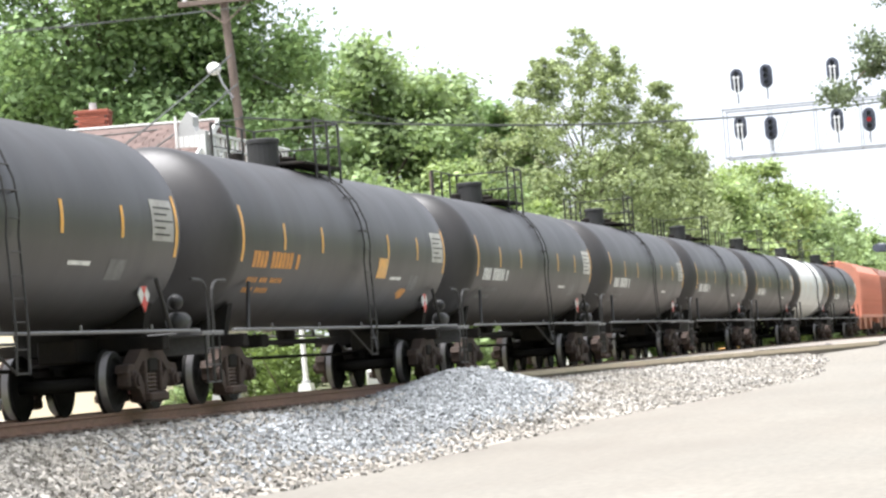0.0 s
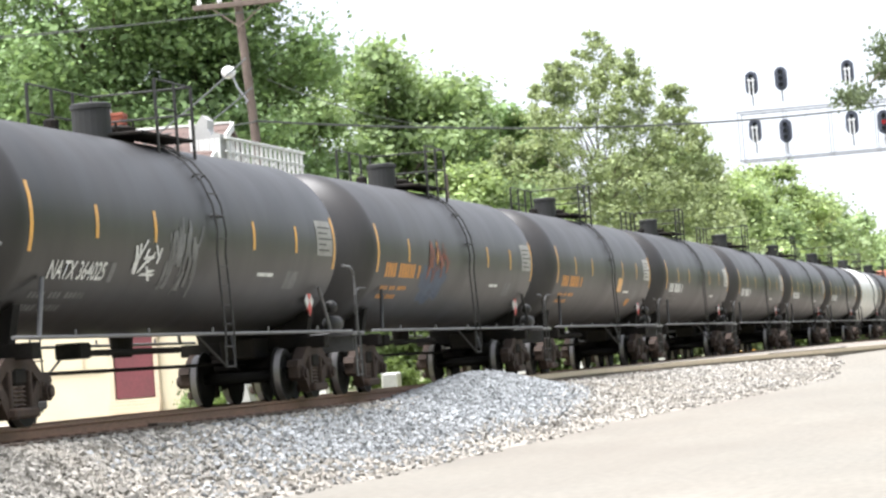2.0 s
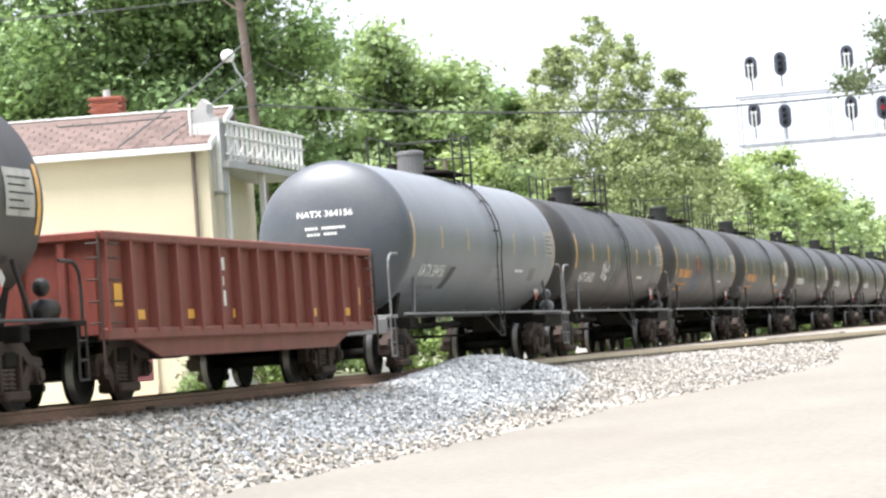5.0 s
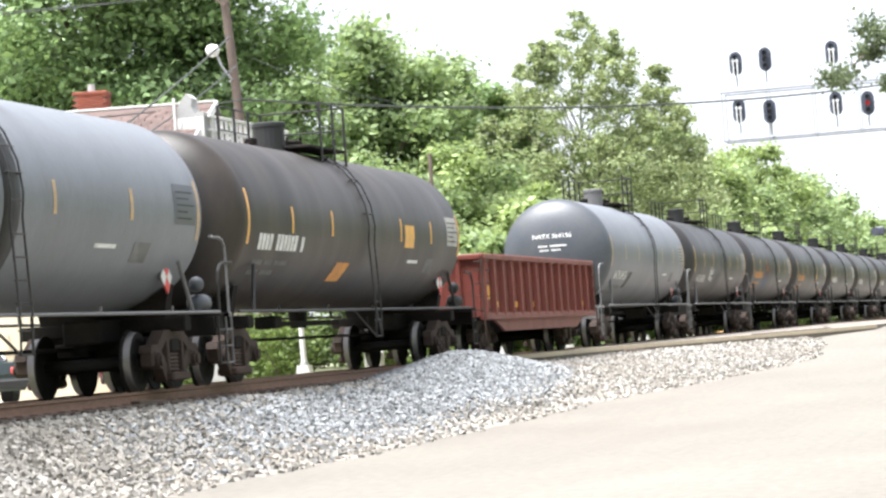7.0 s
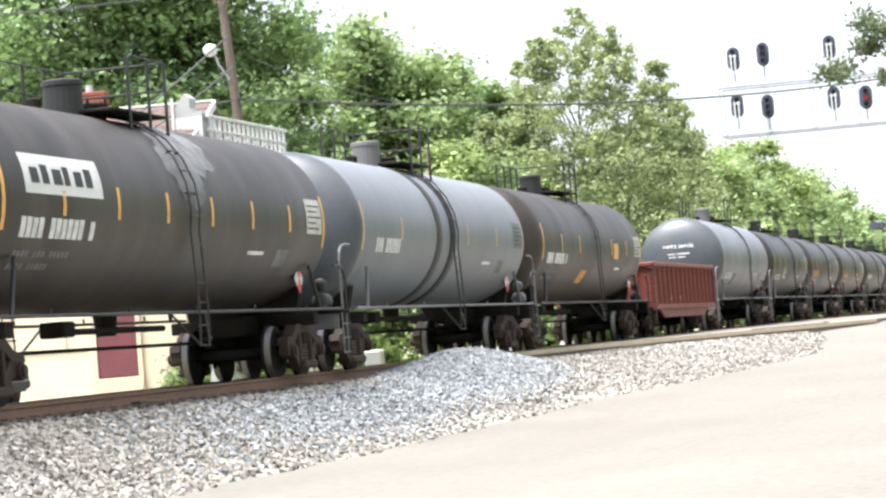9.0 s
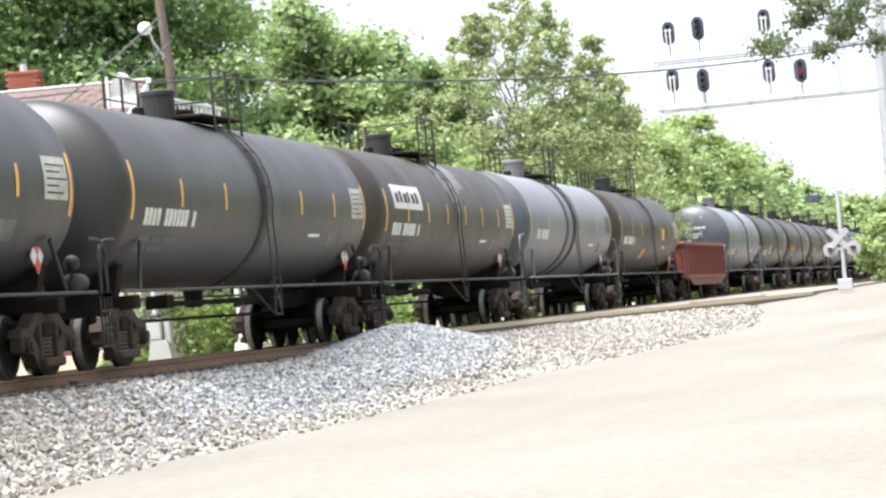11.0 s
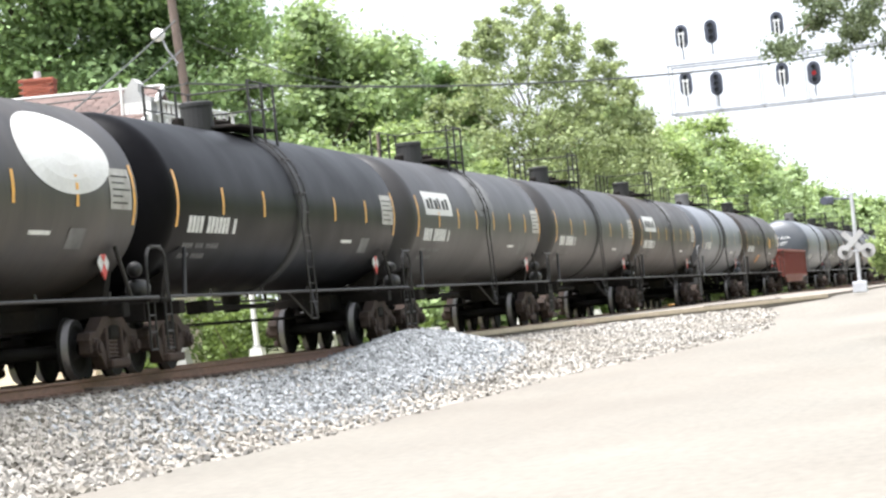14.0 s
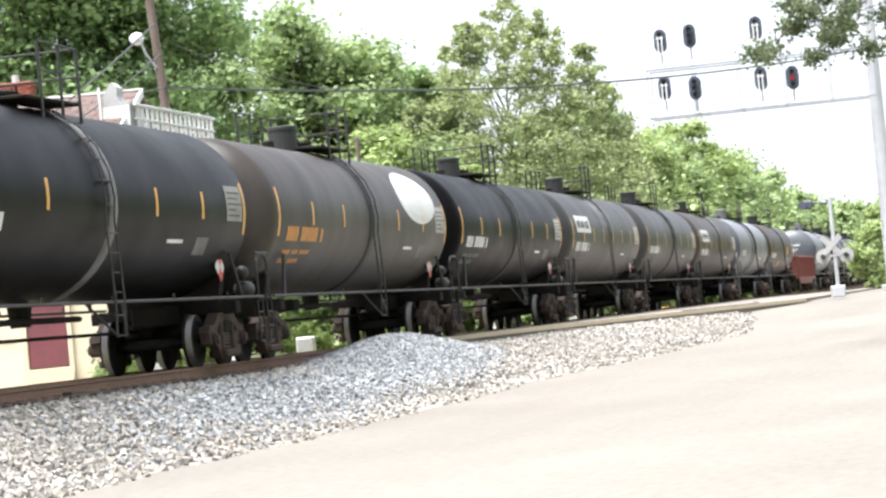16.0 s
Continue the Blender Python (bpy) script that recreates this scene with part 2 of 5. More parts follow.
def pipe(bm, pts, r, seg=6):
    """One bent round bar through the points."""
    pts = [Vector(p) for p in pts]
    rings = []
    ref = None
    for k, p in enumerate(pts):
        d = (pts[min(k + 1, len(pts) - 1)] - pts[max(k - 1, 0)]).normalized()
        if ref is None:
            ref = d.orthogonal().normalized()
        ref = (ref - d * ref.dot(d)).normalized()
        w = d.cross(ref)
        rings.append([bm.verts.new(p + r * (math.cos(2 * math.pi * j / seg) * ref + math.sin(2 * math.pi * j / seg) * w)) for j in range(seg)])
    for a, b in zip(rings, rings[1:]):
        for j in range(seg):
            q = (j + 1) % seg
            bm.faces.new((a[j], a[q], b[q], b[j]))
    bm.faces.new(rings[0][::-1])
    bm.faces.new(rings[-1])
    return bm


def lathe(bm, prof, seg=48, axis="Y", at=(0, 0, 0)):
    """Turn a profile of (along, radius) round an axis."""
    rings = []
    for y, r in prof:
        if r < 1e-5:
            p = {"Y": (0, y, 0), "X": (y, 0, 0), "Z": (0, 0, y)}[axis]
            rings.append([bm.verts.new(Vector(p) + Vector(at))])
            continue
        ring = []
        for k in range(seg):
            a = 2 * math.pi * k / seg
            u, v = r * math.cos(a), r * math.sin(a)
            p = {"Y": (u, y, v), "X": (y, u, v), "Z": (u, v, y)}[axis]
            ring.append(bm.verts.new(Vector(p) + Vector(at)))
        rings.append(ring)
    for a, b in zip(rings, rings[1:]):
        for k in range(seg):
            q = (k + 1) % seg
            if len(a) == 1 and len(b) == 1:
                continue
            if len(a) == 1:
                bm.faces.new((a[0], b[k], b[q]))
            elif len(b) == 1:
                bm.faces.new((a[k], b[0], a[q]))
            else:
                bm.faces.new((a[k], b[k], b[q], a[q]))
    return bm


def prism(bm, outline, x0, x1, axis="X"):
    """Push an outline of (u, v) through from x0 to x1."""
    def put(x, u, v):
        return bm.verts.new({"X": (x, u, v), "Y": (u, x, v), "Z": (u, v, x)}[axis])
    a = [put(x0, u, v) for u, v in outline]
    b = [put(x1, u, v) for u, v in outline]
    bm.faces.new(a)
    bm.faces.new(b[::-1])
    for k in range(len(a)):
        q = (k + 1) % len(a)
        bm.faces.new((a[k], b[k], b[q], a[q]))
    return bm


def B():
    return bmesh.new()


# ---------------------------------------------------------------- ground and track
TRACK_X, RAIL_Z = -14.9, 1.18


def smooth_step(a, b, t):
    t = min(max((t - a) / (b - a), 0), 1)
    return t * t * (3 - 2 * t)


def along(table, y):
    """Straight steps between (y, value) rows."""
    for (a, u), (b, v) in zip(table, table[1:]):
        if y <= b:
            return u + (v - u) * min(max((y - a) / (b - a), 0), 1)
    return table[-1][1]


def road_edge(y):
    e = along([(0, -10.95), (40, -10.85), (52, -10.5), (58, -10.05), (64, -9.2), (73, -7.9), (81, -7.6), (89, -8.2), (95, -9.2), (120, -9.2)], y)
    return e + 0.1 * math.sin(y * 0.5) + 0.06 * math.sin(y * 1.7 + 1)


def road_z(y):
    return along([(48, 0), (62, 0.2), (75, 0.38), (86, 0.58), (94, 0.92), (102, 1.06), (130, 1.08)], y)


def slab_edge(y):
    """How far the crossing pavement reaches out from the rail."""
    return along([(66, -14.0), (76, -13.5), (82, -12.3), (88, -10.6), (94, -8.6), (99, -7.2)], y)


def bank_z(x, y):
    """Height of the ballast bank beside the track."""
    e = road_edge(y)
    top = RAIL_Z - 0.27 + 0.02 * smooth_step(73, 80, y)
    z0 = road_z(y)
    inner = -13.6 if y < 76 else min(max(slab_edge(y), -13.6), e - 0.3)
    t = (x - e) / (inner - e)
    return z0 + (top - z0) * smooth_step(-0.02, 0.98, t)


def sheet(name, xs_of, ys, zf, mat, label, category="ground"):
    bm = B()
    rows = [[bm.verts.new((x, y, zf(x, y))) for x in xs_of(y)] for y in ys]
    for a, b in zip(rows, rows[1:]):
        for k in range(len(a) - 1):
            bm.faces.new((a[k], a[k + 1], b[k + 1], b[k]))
    return tagged(part(name, bm, mat, smooth=True), label, category, kind="structure")


def span(a, b, n):
    return [a + (b - a) * k / (n - 1) for k in range(n)]


road_ys = [-400, -100, -20] + span(0, 150, 151) + [175, 200, 260, 400, 900, 2500]
sheet("road", lambda y: [road_edge(y), road_edge(y) + 0.3, -7, -5, 0, 4, 7.5], road_ys, lambda x, y: road_z(y), M["road"],
      "pale worn concrete road beside the railway track", "road")
sheet("ground", lambda y: span(road_edge(y), -13.6, 12), road_ys, bank_z, M["ballast_bed"],
      "pale gravel bank carrying the railway track")
# bed colour is set dark so little light bounces up to the tank bottoms
sheet("track_bed", lambda y: [-16.2, -15.5, -14.2, -13.6], road_ys, bank_z, M["oily"], "dark ballast bed under the rails, darkened to cut bounced light")
sheet("ground_behind", lambda y: [-16.2, -17.5, -19, -22, -26, -40, -80, -300, -2000], road_ys,
      lambda x, y: RAIL_Z - 0.2 if x > -17 else RAIL_Z - 0.28, M["earth"], "dry grassy ground behind the railway track")
# unseen dark ground added beside the road to bounce less light at the train
sheet("ground_roadside", lambda y: [7.5, 9, 12, 16, 30, 100, 400, 2000], road_ys, lambda x, y: road_z(y) + 0.05 * min(x - 7.5, 4), M["earth"], "unseen dark grassy ground past the road, added to cut bounced light")


def sky_screen(name, pts, height, seed):
    """An unseen, leaf-coloured screen that closes the roadside and blocks low skylight."""
    bm = B()
    rows = []
    n = 90
    for k in range(n + 1):
        f = k / n * (len(pts) - 1)
        i = min(int(f), len(pts) - 2)
        x = pts[i][0] + (pts[i + 1][0] - pts[i][0]) * (f - i)
        y = pts[i][1] + (pts[i + 1][1] - pts[i][1]) * (f - i)
        h = height * (0.8 + 0.35 * noise.noise((x * 0.12, y * 0.12, seed)))
        col = []
        for j in range(13):
            z = h * j / 12
            d = 1.6 * noise.noise((x * 0.5, y * 0.5, z * 0.5 + seed))
            col.append(bm.verts.new((x + d, y + d * 0.6, z)))
        rows.append(col)
    for a, b in zip(rows, rows[1:]):
        for j in range(12):
            bm.faces.new((a[j], b[j], b[j + 1], a[j + 1]))
    tagged(part(name, bm, LEAF["dark"], smooth=True), "unseen dark green screen across the road, added to block low skylight", "backdrop", kind="structure")


# added out of view so less sky reaches the tanks' near sides
sky_screen("backdrop", [(-60, -45), (18, -40), (19, 60), (20, 330)], 15, 4)
bm = B()
box(bm, (-30.4, 56, RAIL_Z - 0.3), (19, 50, 0.1))
tagged(part("yard", bm, M["lot"]), "pale paved yard in front of the cream building", "pavement", kind="structure")

# rails of a flat-bottomed section, with ties under them
RAIL_Y0, RAIL_Y1 = -30, 520
track = thing("railway_track", "rusty steel rails on weathered timber ties", "railway track", kind="structure")
prof = [(-0.068, 0), (0.068, 0), (0.068, 0.012), (0.012, 0.03), (0.01, 0.13), (0.036, 0.145), (0.036, 0.18), (-0.036, 0.18), (-0.036, 0.145), (-0.01, 0.13), (-0.012, 0.03), (-0.068, 0.012)]
for side in (-1, 1):
    x = TRACK_X + side * 0.755
    part("rail", prism(B(), [(x + u, RAIL_Z - 0.18 + v) for u, v in prof], RAIL_Y0, RAIL_Y1, "Y"), M["rail"], track)
    part("rail_head", box(B(), (x, (RAIL_Y0 + RAIL_Y1) / 2, RAIL_Z + 0.001), (0.05, RAIL_Y1 - RAIL_Y0, 0.006)), M["rail_top"], track, "worn brown running surface")
tie = part("tie", box(B(), (0, 0, 0), (2.6, 0.23, 0.18), 0.012), M["tie"], track)
tie.matrix_basis = pose(TRACK_X, 30, RAIL_Z - 0.262)
for k in range(1, 160):
    share(tie, pose(TRACK_X + random.uniform(-0.04, 0.04), 30 + 0.54 * k, RAIL_Z - 0.262, 0, 0, random.uniform(-1.2, 1.2)), track)
plate = part("tie_plate", box(B(), (0, 0, 0), (0.36, 0.19, 0.02), 0.003), M["rail"], track)
plate.matrix_basis = pose(TRACK_X + 0.755, 30, RAIL_Z - 0.166)
for k in range(1, 120):
    share(plate, pose(TRACK_X + 0.755, 30 + 0.54 * k, RAIL_Z - 0.166), track)

# crossing pavement level with the rails, and the tie panel between them
bm = B()
outline = [(-14.08, 66), (-14.08, 150), (-7.0, 150)] + [(slab_edge(y), y) for y in (99, 96, 94, 91, 88, 85, 82, 79, 76, 71, 66.5)]
prism(bm, outline, RAIL_Z - 0.34, RAIL_Z - 0.014, "Z")
tagged(part("pavement", bm, M["panel"]), "worn pale crossing pavement level with the rail", "pavement", kind="structure")


bm = B()
edge_ys = span(66.2, 99, 34)
rows = [[bm.verts.new((slab_edge(y) + dx, y, z)) for dx, z in ((-0.1, RAIL_Z - 0.01), (0.03, RAIL_Z - 0.01), (0.035, RAIL_Z - 0.13), (-0.1, RAIL_Z - 0.13))] for y in edge_ys]
for a, b in zip(rows, rows[1:]):
    for k in range(4):
        q = (k + 1) % 4
        bm.faces.new((a[k], a[q], b[q], b[k]))
bm.faces.new(rows[0])
bm.faces.new(rows[-1])
tagged(part("kerb", bm, M["beige"]), "pale worn edge strip along the crossing pavement", "kerb", kind="structure")


# ---------------------------------------------------------------- the train
R, ZC = 1.53, 2.75


def shell_point(y, z, off=0.006, side=1, zc=ZC):
    r = R
    a = math.asin(max(-1, min(1, (z - zc) / r)))
    return (side * (r + off) * math.cos(a), y, zc + (r + off) * math.sin(a))


def patch(bm, y0, y1, z0, z1, off=0.006, side=1, n=5, skew=0.0):
    """A thin painted or stuck-on piece that follows the shell."""
    vs = []
    for k in range(n + 1):
        z = z0 + (z1 - z0) * k / n
        s = skew * k / n
        vs.append((bm.verts.new(shell_point(y0 + s, z, off, side)), bm.verts.new(shell_point(y1 + s, z, off, side))))
    for a, b in zip(vs, vs[1:]):
        bm.faces.new((a[0], a[1], b[1], b[0]))
    return bm


def blob(bm, y, z, ry, rz, off=0.005, side=1, n=28, rough=0.0, seed=1):
    """An oval painted patch on the shell."""
    rnd = random.Random(seed)
    outer = []
    for k in range(n):
        a = 2 * math.pi * k / n
        f = 1 + rnd.uniform(-rough, rough)
        outer.append((y + ry * f * math.cos(a), z + rz * f * math.sin(a)))
    prev = [bm.verts.new(shell_point(y, z, off, side))]
    for s in (0.33, 0.66, 1.0):
        ring = [bm.verts.new(shell_point(y + (u - y) * s, z + (v - z) * s, off, side)) for u, v in outer]
        for k in range(n):
            q = (k + 1) % n
            if len(prev) == 1:
                bm.faces.new((prev[0], ring[k], ring[q]))
            else:
                bm.faces.new((prev[k], ring[k], ring[q], prev[q]))
        prev = ring
    return bm


def bars(bm, y, z, h, pattern, w, gap=0.25, side=1, off=0.006):
    """A row of upright bars the size of lettering; a blank in the pattern leaves a space."""
    for ch in pattern:
        if ch != " ":
            k = {"a": 1.0, "b": 0.8, "c": 0.55}.get(ch, 1)
            patch(bm, y, y + w * (1 - gap), z, z + h * (0.85 + 0.15 * k), off, side, n=4 if h > 0.2 else 2)
        y += w
    return bm


def stencil(car, text, y, z, w, h, mat, name="lettering", head=0.0):
    """Painted characters that follow the shell, or the tank head when head is its half length."""
    cu = bpy.data.curves.new("text", "FONT")
    cu.body = text
    cu.offset = 0.018
    tmp = bpy.data.objects.new("text", cu)
    me = bpy.data.meshes.new_from_object(tmp)
    bpy.data.objects.remove(tmp)
    bpy.data.curves.remove(cu)
    us, vs = [v.co.x for v in me.vertices], [v.co.y for v in me.vertices]
    u0, v0, du, dv = min(us), min(vs), max(us) - min(us), max(vs) - min(vs)
    for v in me.vertices:
        a, b = (v.co.x - u0) / du * w, (v.co.y - v0) / dv * h
        if head:
            q = 1 - ((y + a) ** 2 + (z + b - ZC) ** 2) / R ** 2
            v.co = (y + a, -head - 0.7 * math.sqrt(max(q, 0)) - 0.012, z + b)
        else:
            v.co = shell_point(y + a, z + b, 0.014)
    me.materials.append(M[mat])
    ob = new(name, me)
    ob.parent = car
    return tagged(ob, kind="stuff")


wheelsets = []
TRUCK = {}
COMMON = {}


def common(name, key, build, mat, parent, m=None, label=""):
    """A part whose mesh all the cars share."""
    k = (name, key, mat.name, R)
    if k not in COMMON:
        ob = part(name, build(), mat, parent, label)
        COMMON[k] = ob
    else:
        ob = new(name, COMMON[k].data)
        ob.parent = parent
        if label:
            tagged(ob, label)
    if m is not None:
        ob.matrix_basis = m
    return ob



def make_truck():
    """One four-wheel truck: cast side frames, bolster, springs, axles with wheels."""
    meshes = {}
    bm = B()
    prism(bm, [(-1.16, 0.58), (-1.1, 0.69), (-0.8, 0.71), (-0.46, 0.92), (0.46, 0.92), (0.8, 0.71), (1.1, 0.69), (1.16, 0.58), (0.76, 0.54), (0.42, 0.75), (-0.42, 0.75), (-0.76, 0.54)], 0.9, 1.1)
    for s in (-1, 1):
        prism(bm, [(s * 0.66, 0.64), (s * 0.86, 0.56), (s * 0.44, 0.12), (s * 0.28, 0.28)], 0.92, 1.09)
        box(bm, (1.01, s * 0.35, 0.5), (0.22, 0.1, 0.52), 0.02)
        box(bm, (1.0, s * 1.06, 0.5), (0.2, 0.1, 0.26), 0.02)
        box(bm, (1.0, s * 0.74, 0.48), (0.2, 0.08, 0.24), 0.02)
    box(bm, (1.02, 0, 0.2), (0.36, 0.86, 0.14), 0.03)
    meshes["side_frame"] = (bm, M["truck"])
    bm = box(B(), (1.0, 0, 0.56), (0.24, 0.26, 0.1), 0.02)
    rod(bm, (0.9, 0, 0.456), (1.16, 0, 0.456), 0.125, 14)
    rod(bm, (1.16, 0, 0.456), (1.2, 0, 0.456), 0.085, 12)
    meshes["axle_bearing"] = (bm, M["truck"])
    bm = lathe(B(), [(0.27, 0.0)] + [(0.27 + k * 0.03, 0.1 if k % 2 else 0.05) for k in range(11)] + [(0.6, 0.0)], 12, "Z", (1.02, 0, 0))
    meshes["coil_spring"] = (bm, M["spring"])
    bm = B()
    box(bm, (0, 0, 0.68), (2.24, 0.44, 0.24), 0.04)
    box(bm, (0, 0, 0.52), (1.5, 0.4, 0.3), 0.05)
    box(bm, (0, 0, 0.84), (0.5, 0.42, 0.12), 0.02)
    for s in (-1, 1):
        box(bm, (0, s * 0.38, 0.44), (1.7, 0.1, 0.2), 0.02)
        box(bm, (0.2 * s, s * 0.3, 0.64), (0.14, 0.5, 0.1), 0.01)
        for q in (-1, 1):
            box(bm, (q * 0.76, s * 0.41, 0.5), (0.14, 0.08, 0.34), 0.01)
            rod(bm, (q * 0.6, 0, 0.84), (q * 0.6, 0.01, 0.96), 0.12, 10)
    meshes["bolster"] = (bm, M["steel"])
    bm = B()
    for s in (-1, 1):
        lathe(bm, [(s * 0.69, 0.0), (s * 0.69, 0.36), (s * 0.66, 0.49), (s * 0.69, 0.49), (s * 0.71, 0.46), (s * 0.82, 0.453), (s * 0.82, 0.36), (s * 0.77, 0.33), (s * 0.75, 0.16),
                   (s * 0.82, 0.13), (s * 0.82, 0)], 32, "X")
    rod(bm, (-1.1, 0, 0), (1.1, 0, 0), 0.095, 12)
    meshes["wheelset"] = (bm, M["wheel"])
    for name, (bm, mat) in meshes.items():
        me = bpy.data.meshes.new(name)
        bmesh.ops.recalc_face_normals(bm, faces=bm.faces)
        bm.to_mesh(me)
        bm.free()
        me.materials.append(mat)
        if name == "wheelset":
            me.materials.append(M["tread"])
            for p in me.polygons:
                rad = math.hypot(p.center.y, p.center.z)
                p.use_smooth = len(p.vertices) == 4 and abs(p.normal.x) < 0.9
                if 0.4 < rad and 0.7 < abs(p.center.x) and abs(p.normal.x) < 0.6:
                    p.material_index = 1
        TRUCK[name] = me


make_truck()


def add_truck(car, y):
    bol = new("truck", TRUCK["bolster"])
    bol.parent, bol.matrix_basis = car, pose(0, y, 0)
    for turn in (0, 180):
        for name, dy in (("side_frame", 0), ("coil_spring", -0.14), ("coil_spring", 0.12), ("axle_bearing", -0.89), ("axle_bearing", 0.89)):
            o = new(name, TRUCK[name])
            o.parent, o.matrix_basis = bol, pose(0, dy, 0, 0, 0, turn)
    for s in (-0.89, 0.89):
        o = new("wheelset", TRUCK["wheelset"])
        o.parent, o.matrix_basis = bol, pose(0, s, 0.456)
        wheelsets.append(o)
    return bol


def coupler(car, end, y):
    bm = B()
    box(bm, (0, end * (y - 0.35), 0.86), (0.16, 0.9, 0.16), 0.02)
    box(bm, (0.04, end * (y - 0.02), 0.86), (0.3, 0.24, 0.28), 0.04)
    pipe(bm, [(0.25, end * (y - 0.5), 0.78), (0.3, end * (y - 0.2), 0.5), (0.25, end * (y + 0.05), 0.48)], 0.03)
    part("coupler", bm, M["steel"], car)


SHELLS = {}


def tank_shell(half, bulge=0.7):
    key = (half, bulge, R)
    if key not in SHELLS:
        prof = []
        n = 9
        for k in range(n + 1):
            a = math.pi / 2 * k / n
            prof.append((-half - bulge * math.cos(a), R * math.sin(a)))
        c = half * 2
        for f in (0.25, 0.5, 0.75):
            prof.append((-half + c * f, R))
        for k in range(n, -1, -1):
            a = math.pi / 2 * k / n
            prof.append((half + bulge * math.cos(a), R * math.sin(a)))
        bm = lathe(B(), prof, 72, "Y", (0, 0, ZC))
        me = bpy.data.meshes.new("tank")
        bmesh.ops.recalc_face_normals(bm, faces=bm.faces)
        bm.to_mesh(me)
        bm.free()
        for p in me.polygons:
            p.use_smooth = True
        SHELLS[key] = me
    return SHELLS[key]


def tank_car(label, y0, half=7.5, paint="black", rails="rail_dark", sill="rail_grey", strips=7, strip_z=2.74, letters="letter", bare=False, tall_end=False, band=False, head=None, card="panel_paint", wide_band=False, letter_z=2.2, radius=1.53, mark="", dome=0.0):
    """A tank car on two trucks, with its origin on the rail head at the car's middle."""
    global R
    R = radius
    LAD = dome
    car = thing("tank_car", label, "tank car", "train cars", m=pose(TRACK_X, y0, RAIL_Z))
    tank = new("tank", tank_shell(half).copy())
    tank.data.materials.append(M[paint])
    tank.parent = car
    # only the head at the -y end takes the second, darker colour
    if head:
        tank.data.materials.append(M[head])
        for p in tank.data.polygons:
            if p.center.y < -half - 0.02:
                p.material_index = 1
    tc = half - 0.4
    end = half + 1.65
    # reflective strips, each side
    mid_h = 0.23
    for side in (1, -1):
        for k in range(strips):
            y = -half + 0.1 + (2 * half - 0.2) * k / (strips - 1)
            h = 0.46 if k in (0, strips - 1) else mid_h
            if k == 0 or k == strips - 1 or abs(y) > 0.5:
                part("reflective_strip", patch(B(), y - 0.062, y + 0.062, strip_z - h, strip_z + h, 0.006, side, 5 if h > 0.3 else 3), M["faded" if paint == "grey" else "yellow"], car)
    # ladder down each side at the middle: stiles, then rungs
    for turn in (0, 180):
        for dy in (-0.22, 0.22):
            def stile(dy=dy):
                bm = B()
                pts = [shell_point(dy, ZC + R * math.sin(radians(q)), 0.075) for q in (75, 60, 45, 30, 15, 0, -12)] + [(1.62, dy, 1.2), (1.6, dy, 0.62)]
                pipe(bm, pts, 0.017, 5)
                return bm
            common("ladder_brace", dy, lambda: rod(B(), (1.6, dy, 0.64), (1.35, dy * 4, 1.16), 0.022, 5), M[rails], car, pose(0, LAD, 0, 0, 0, turn))
            for q in (62, 35, 9):
                common("ladder_bracket", (dy, q), lambda: rod(B(), shell_point(dy, ZC + R * math.sin(radians(q)), -0.01), shell_point(dy, ZC + R * math.sin(radians(q)), 0.075), 0.016, 5), M[rails], car, pose(0, LAD, 0, 0, 0, turn))
            common("ladder_stile", dy, stile, M[rails], car, pose(0, LAD, 0, 0, 0, turn))
        spots = [shell_point(0, ZC + R * math.sin(radians(q)), 0.075) for q in (62, 48, 35, 22, 9, -4)] + [(1.59, 0, z) for z in (2.2, 1.9, 1.6, 1.3, 0.95, 0.64)]
        for p in spots:
            common("rung", 0, lambda: rod(B(), (0, -0.25, 0), (0, 0.25, 0), 0.013, 5), M[rails], car, pose(0, LAD, 0, 0, 0, turn) @ pose(p[0], 0, p[2]))
    if band:
        for s in (-0.55, 0.55) if wide_band else (0.0,):
            part("saddle_band", lathe(B(), [(s - 0.28, R + 0.001), (s - 0.26, R + 0.02), (s + 0.26, R + 0.02), (s + 0.28, R + 0.001)], 48, "Y", (0, 0, ZC)), M[paint if wide_band else "grime"], car, smooth=True)
    # top fittings
    def housing():
        bm = B()
        lathe(bm, [(-0.06, 0.0), (-0.06, 0.3), (0.44, 0.3), (0.45, 0.32), (0.52, 0.32), (0.54, 0.28), (0.56, 0.0)], 20, "Z", (0, -1.15, 0))
        return bm

    def manway():
        bm = B()
        lathe(bm, [(-0.08, 0), (-0.08, 0.34), (0.14, 0.34), (0.15, 0.38), (0.2, 0.38), (0.24, 0.25), (0.26, 0)], 18, "Z", (0, -0.25, 0))
        for k in range(6):
            a = k * math.pi / 3
            rod(bm, (0.36 * math.cos(a), -0.25 + 0.36 * math.sin(a), 0.05), (0.36 * math.cos(a), -0.25 + 0.36 * math.sin(a), 0.28), 0.025, 5)
        box(bm, (0, -0.65, 0.06), (1.1, 0.2, 0.1), 0.02)
        return bm
    common("valve_housing", 0, housing, M["rail_grey" if paint == "grey" else "grime"], car, pose(0, LAD, ZC + R))
    common("manway", 0, manway, M["steel"], car, pose(0, LAD, ZC + R))
    for dx in (-0.55, 0.55):
        def grate():
            return box(B(), (0, 0, 0.03), (0.58, 2.5, 0.05), 0.01)
        common("platform", 0, grate, M["steel"], car, pose(dx, LAD, ZC + R), "dark grated steel walkway")
    top = ZC + R
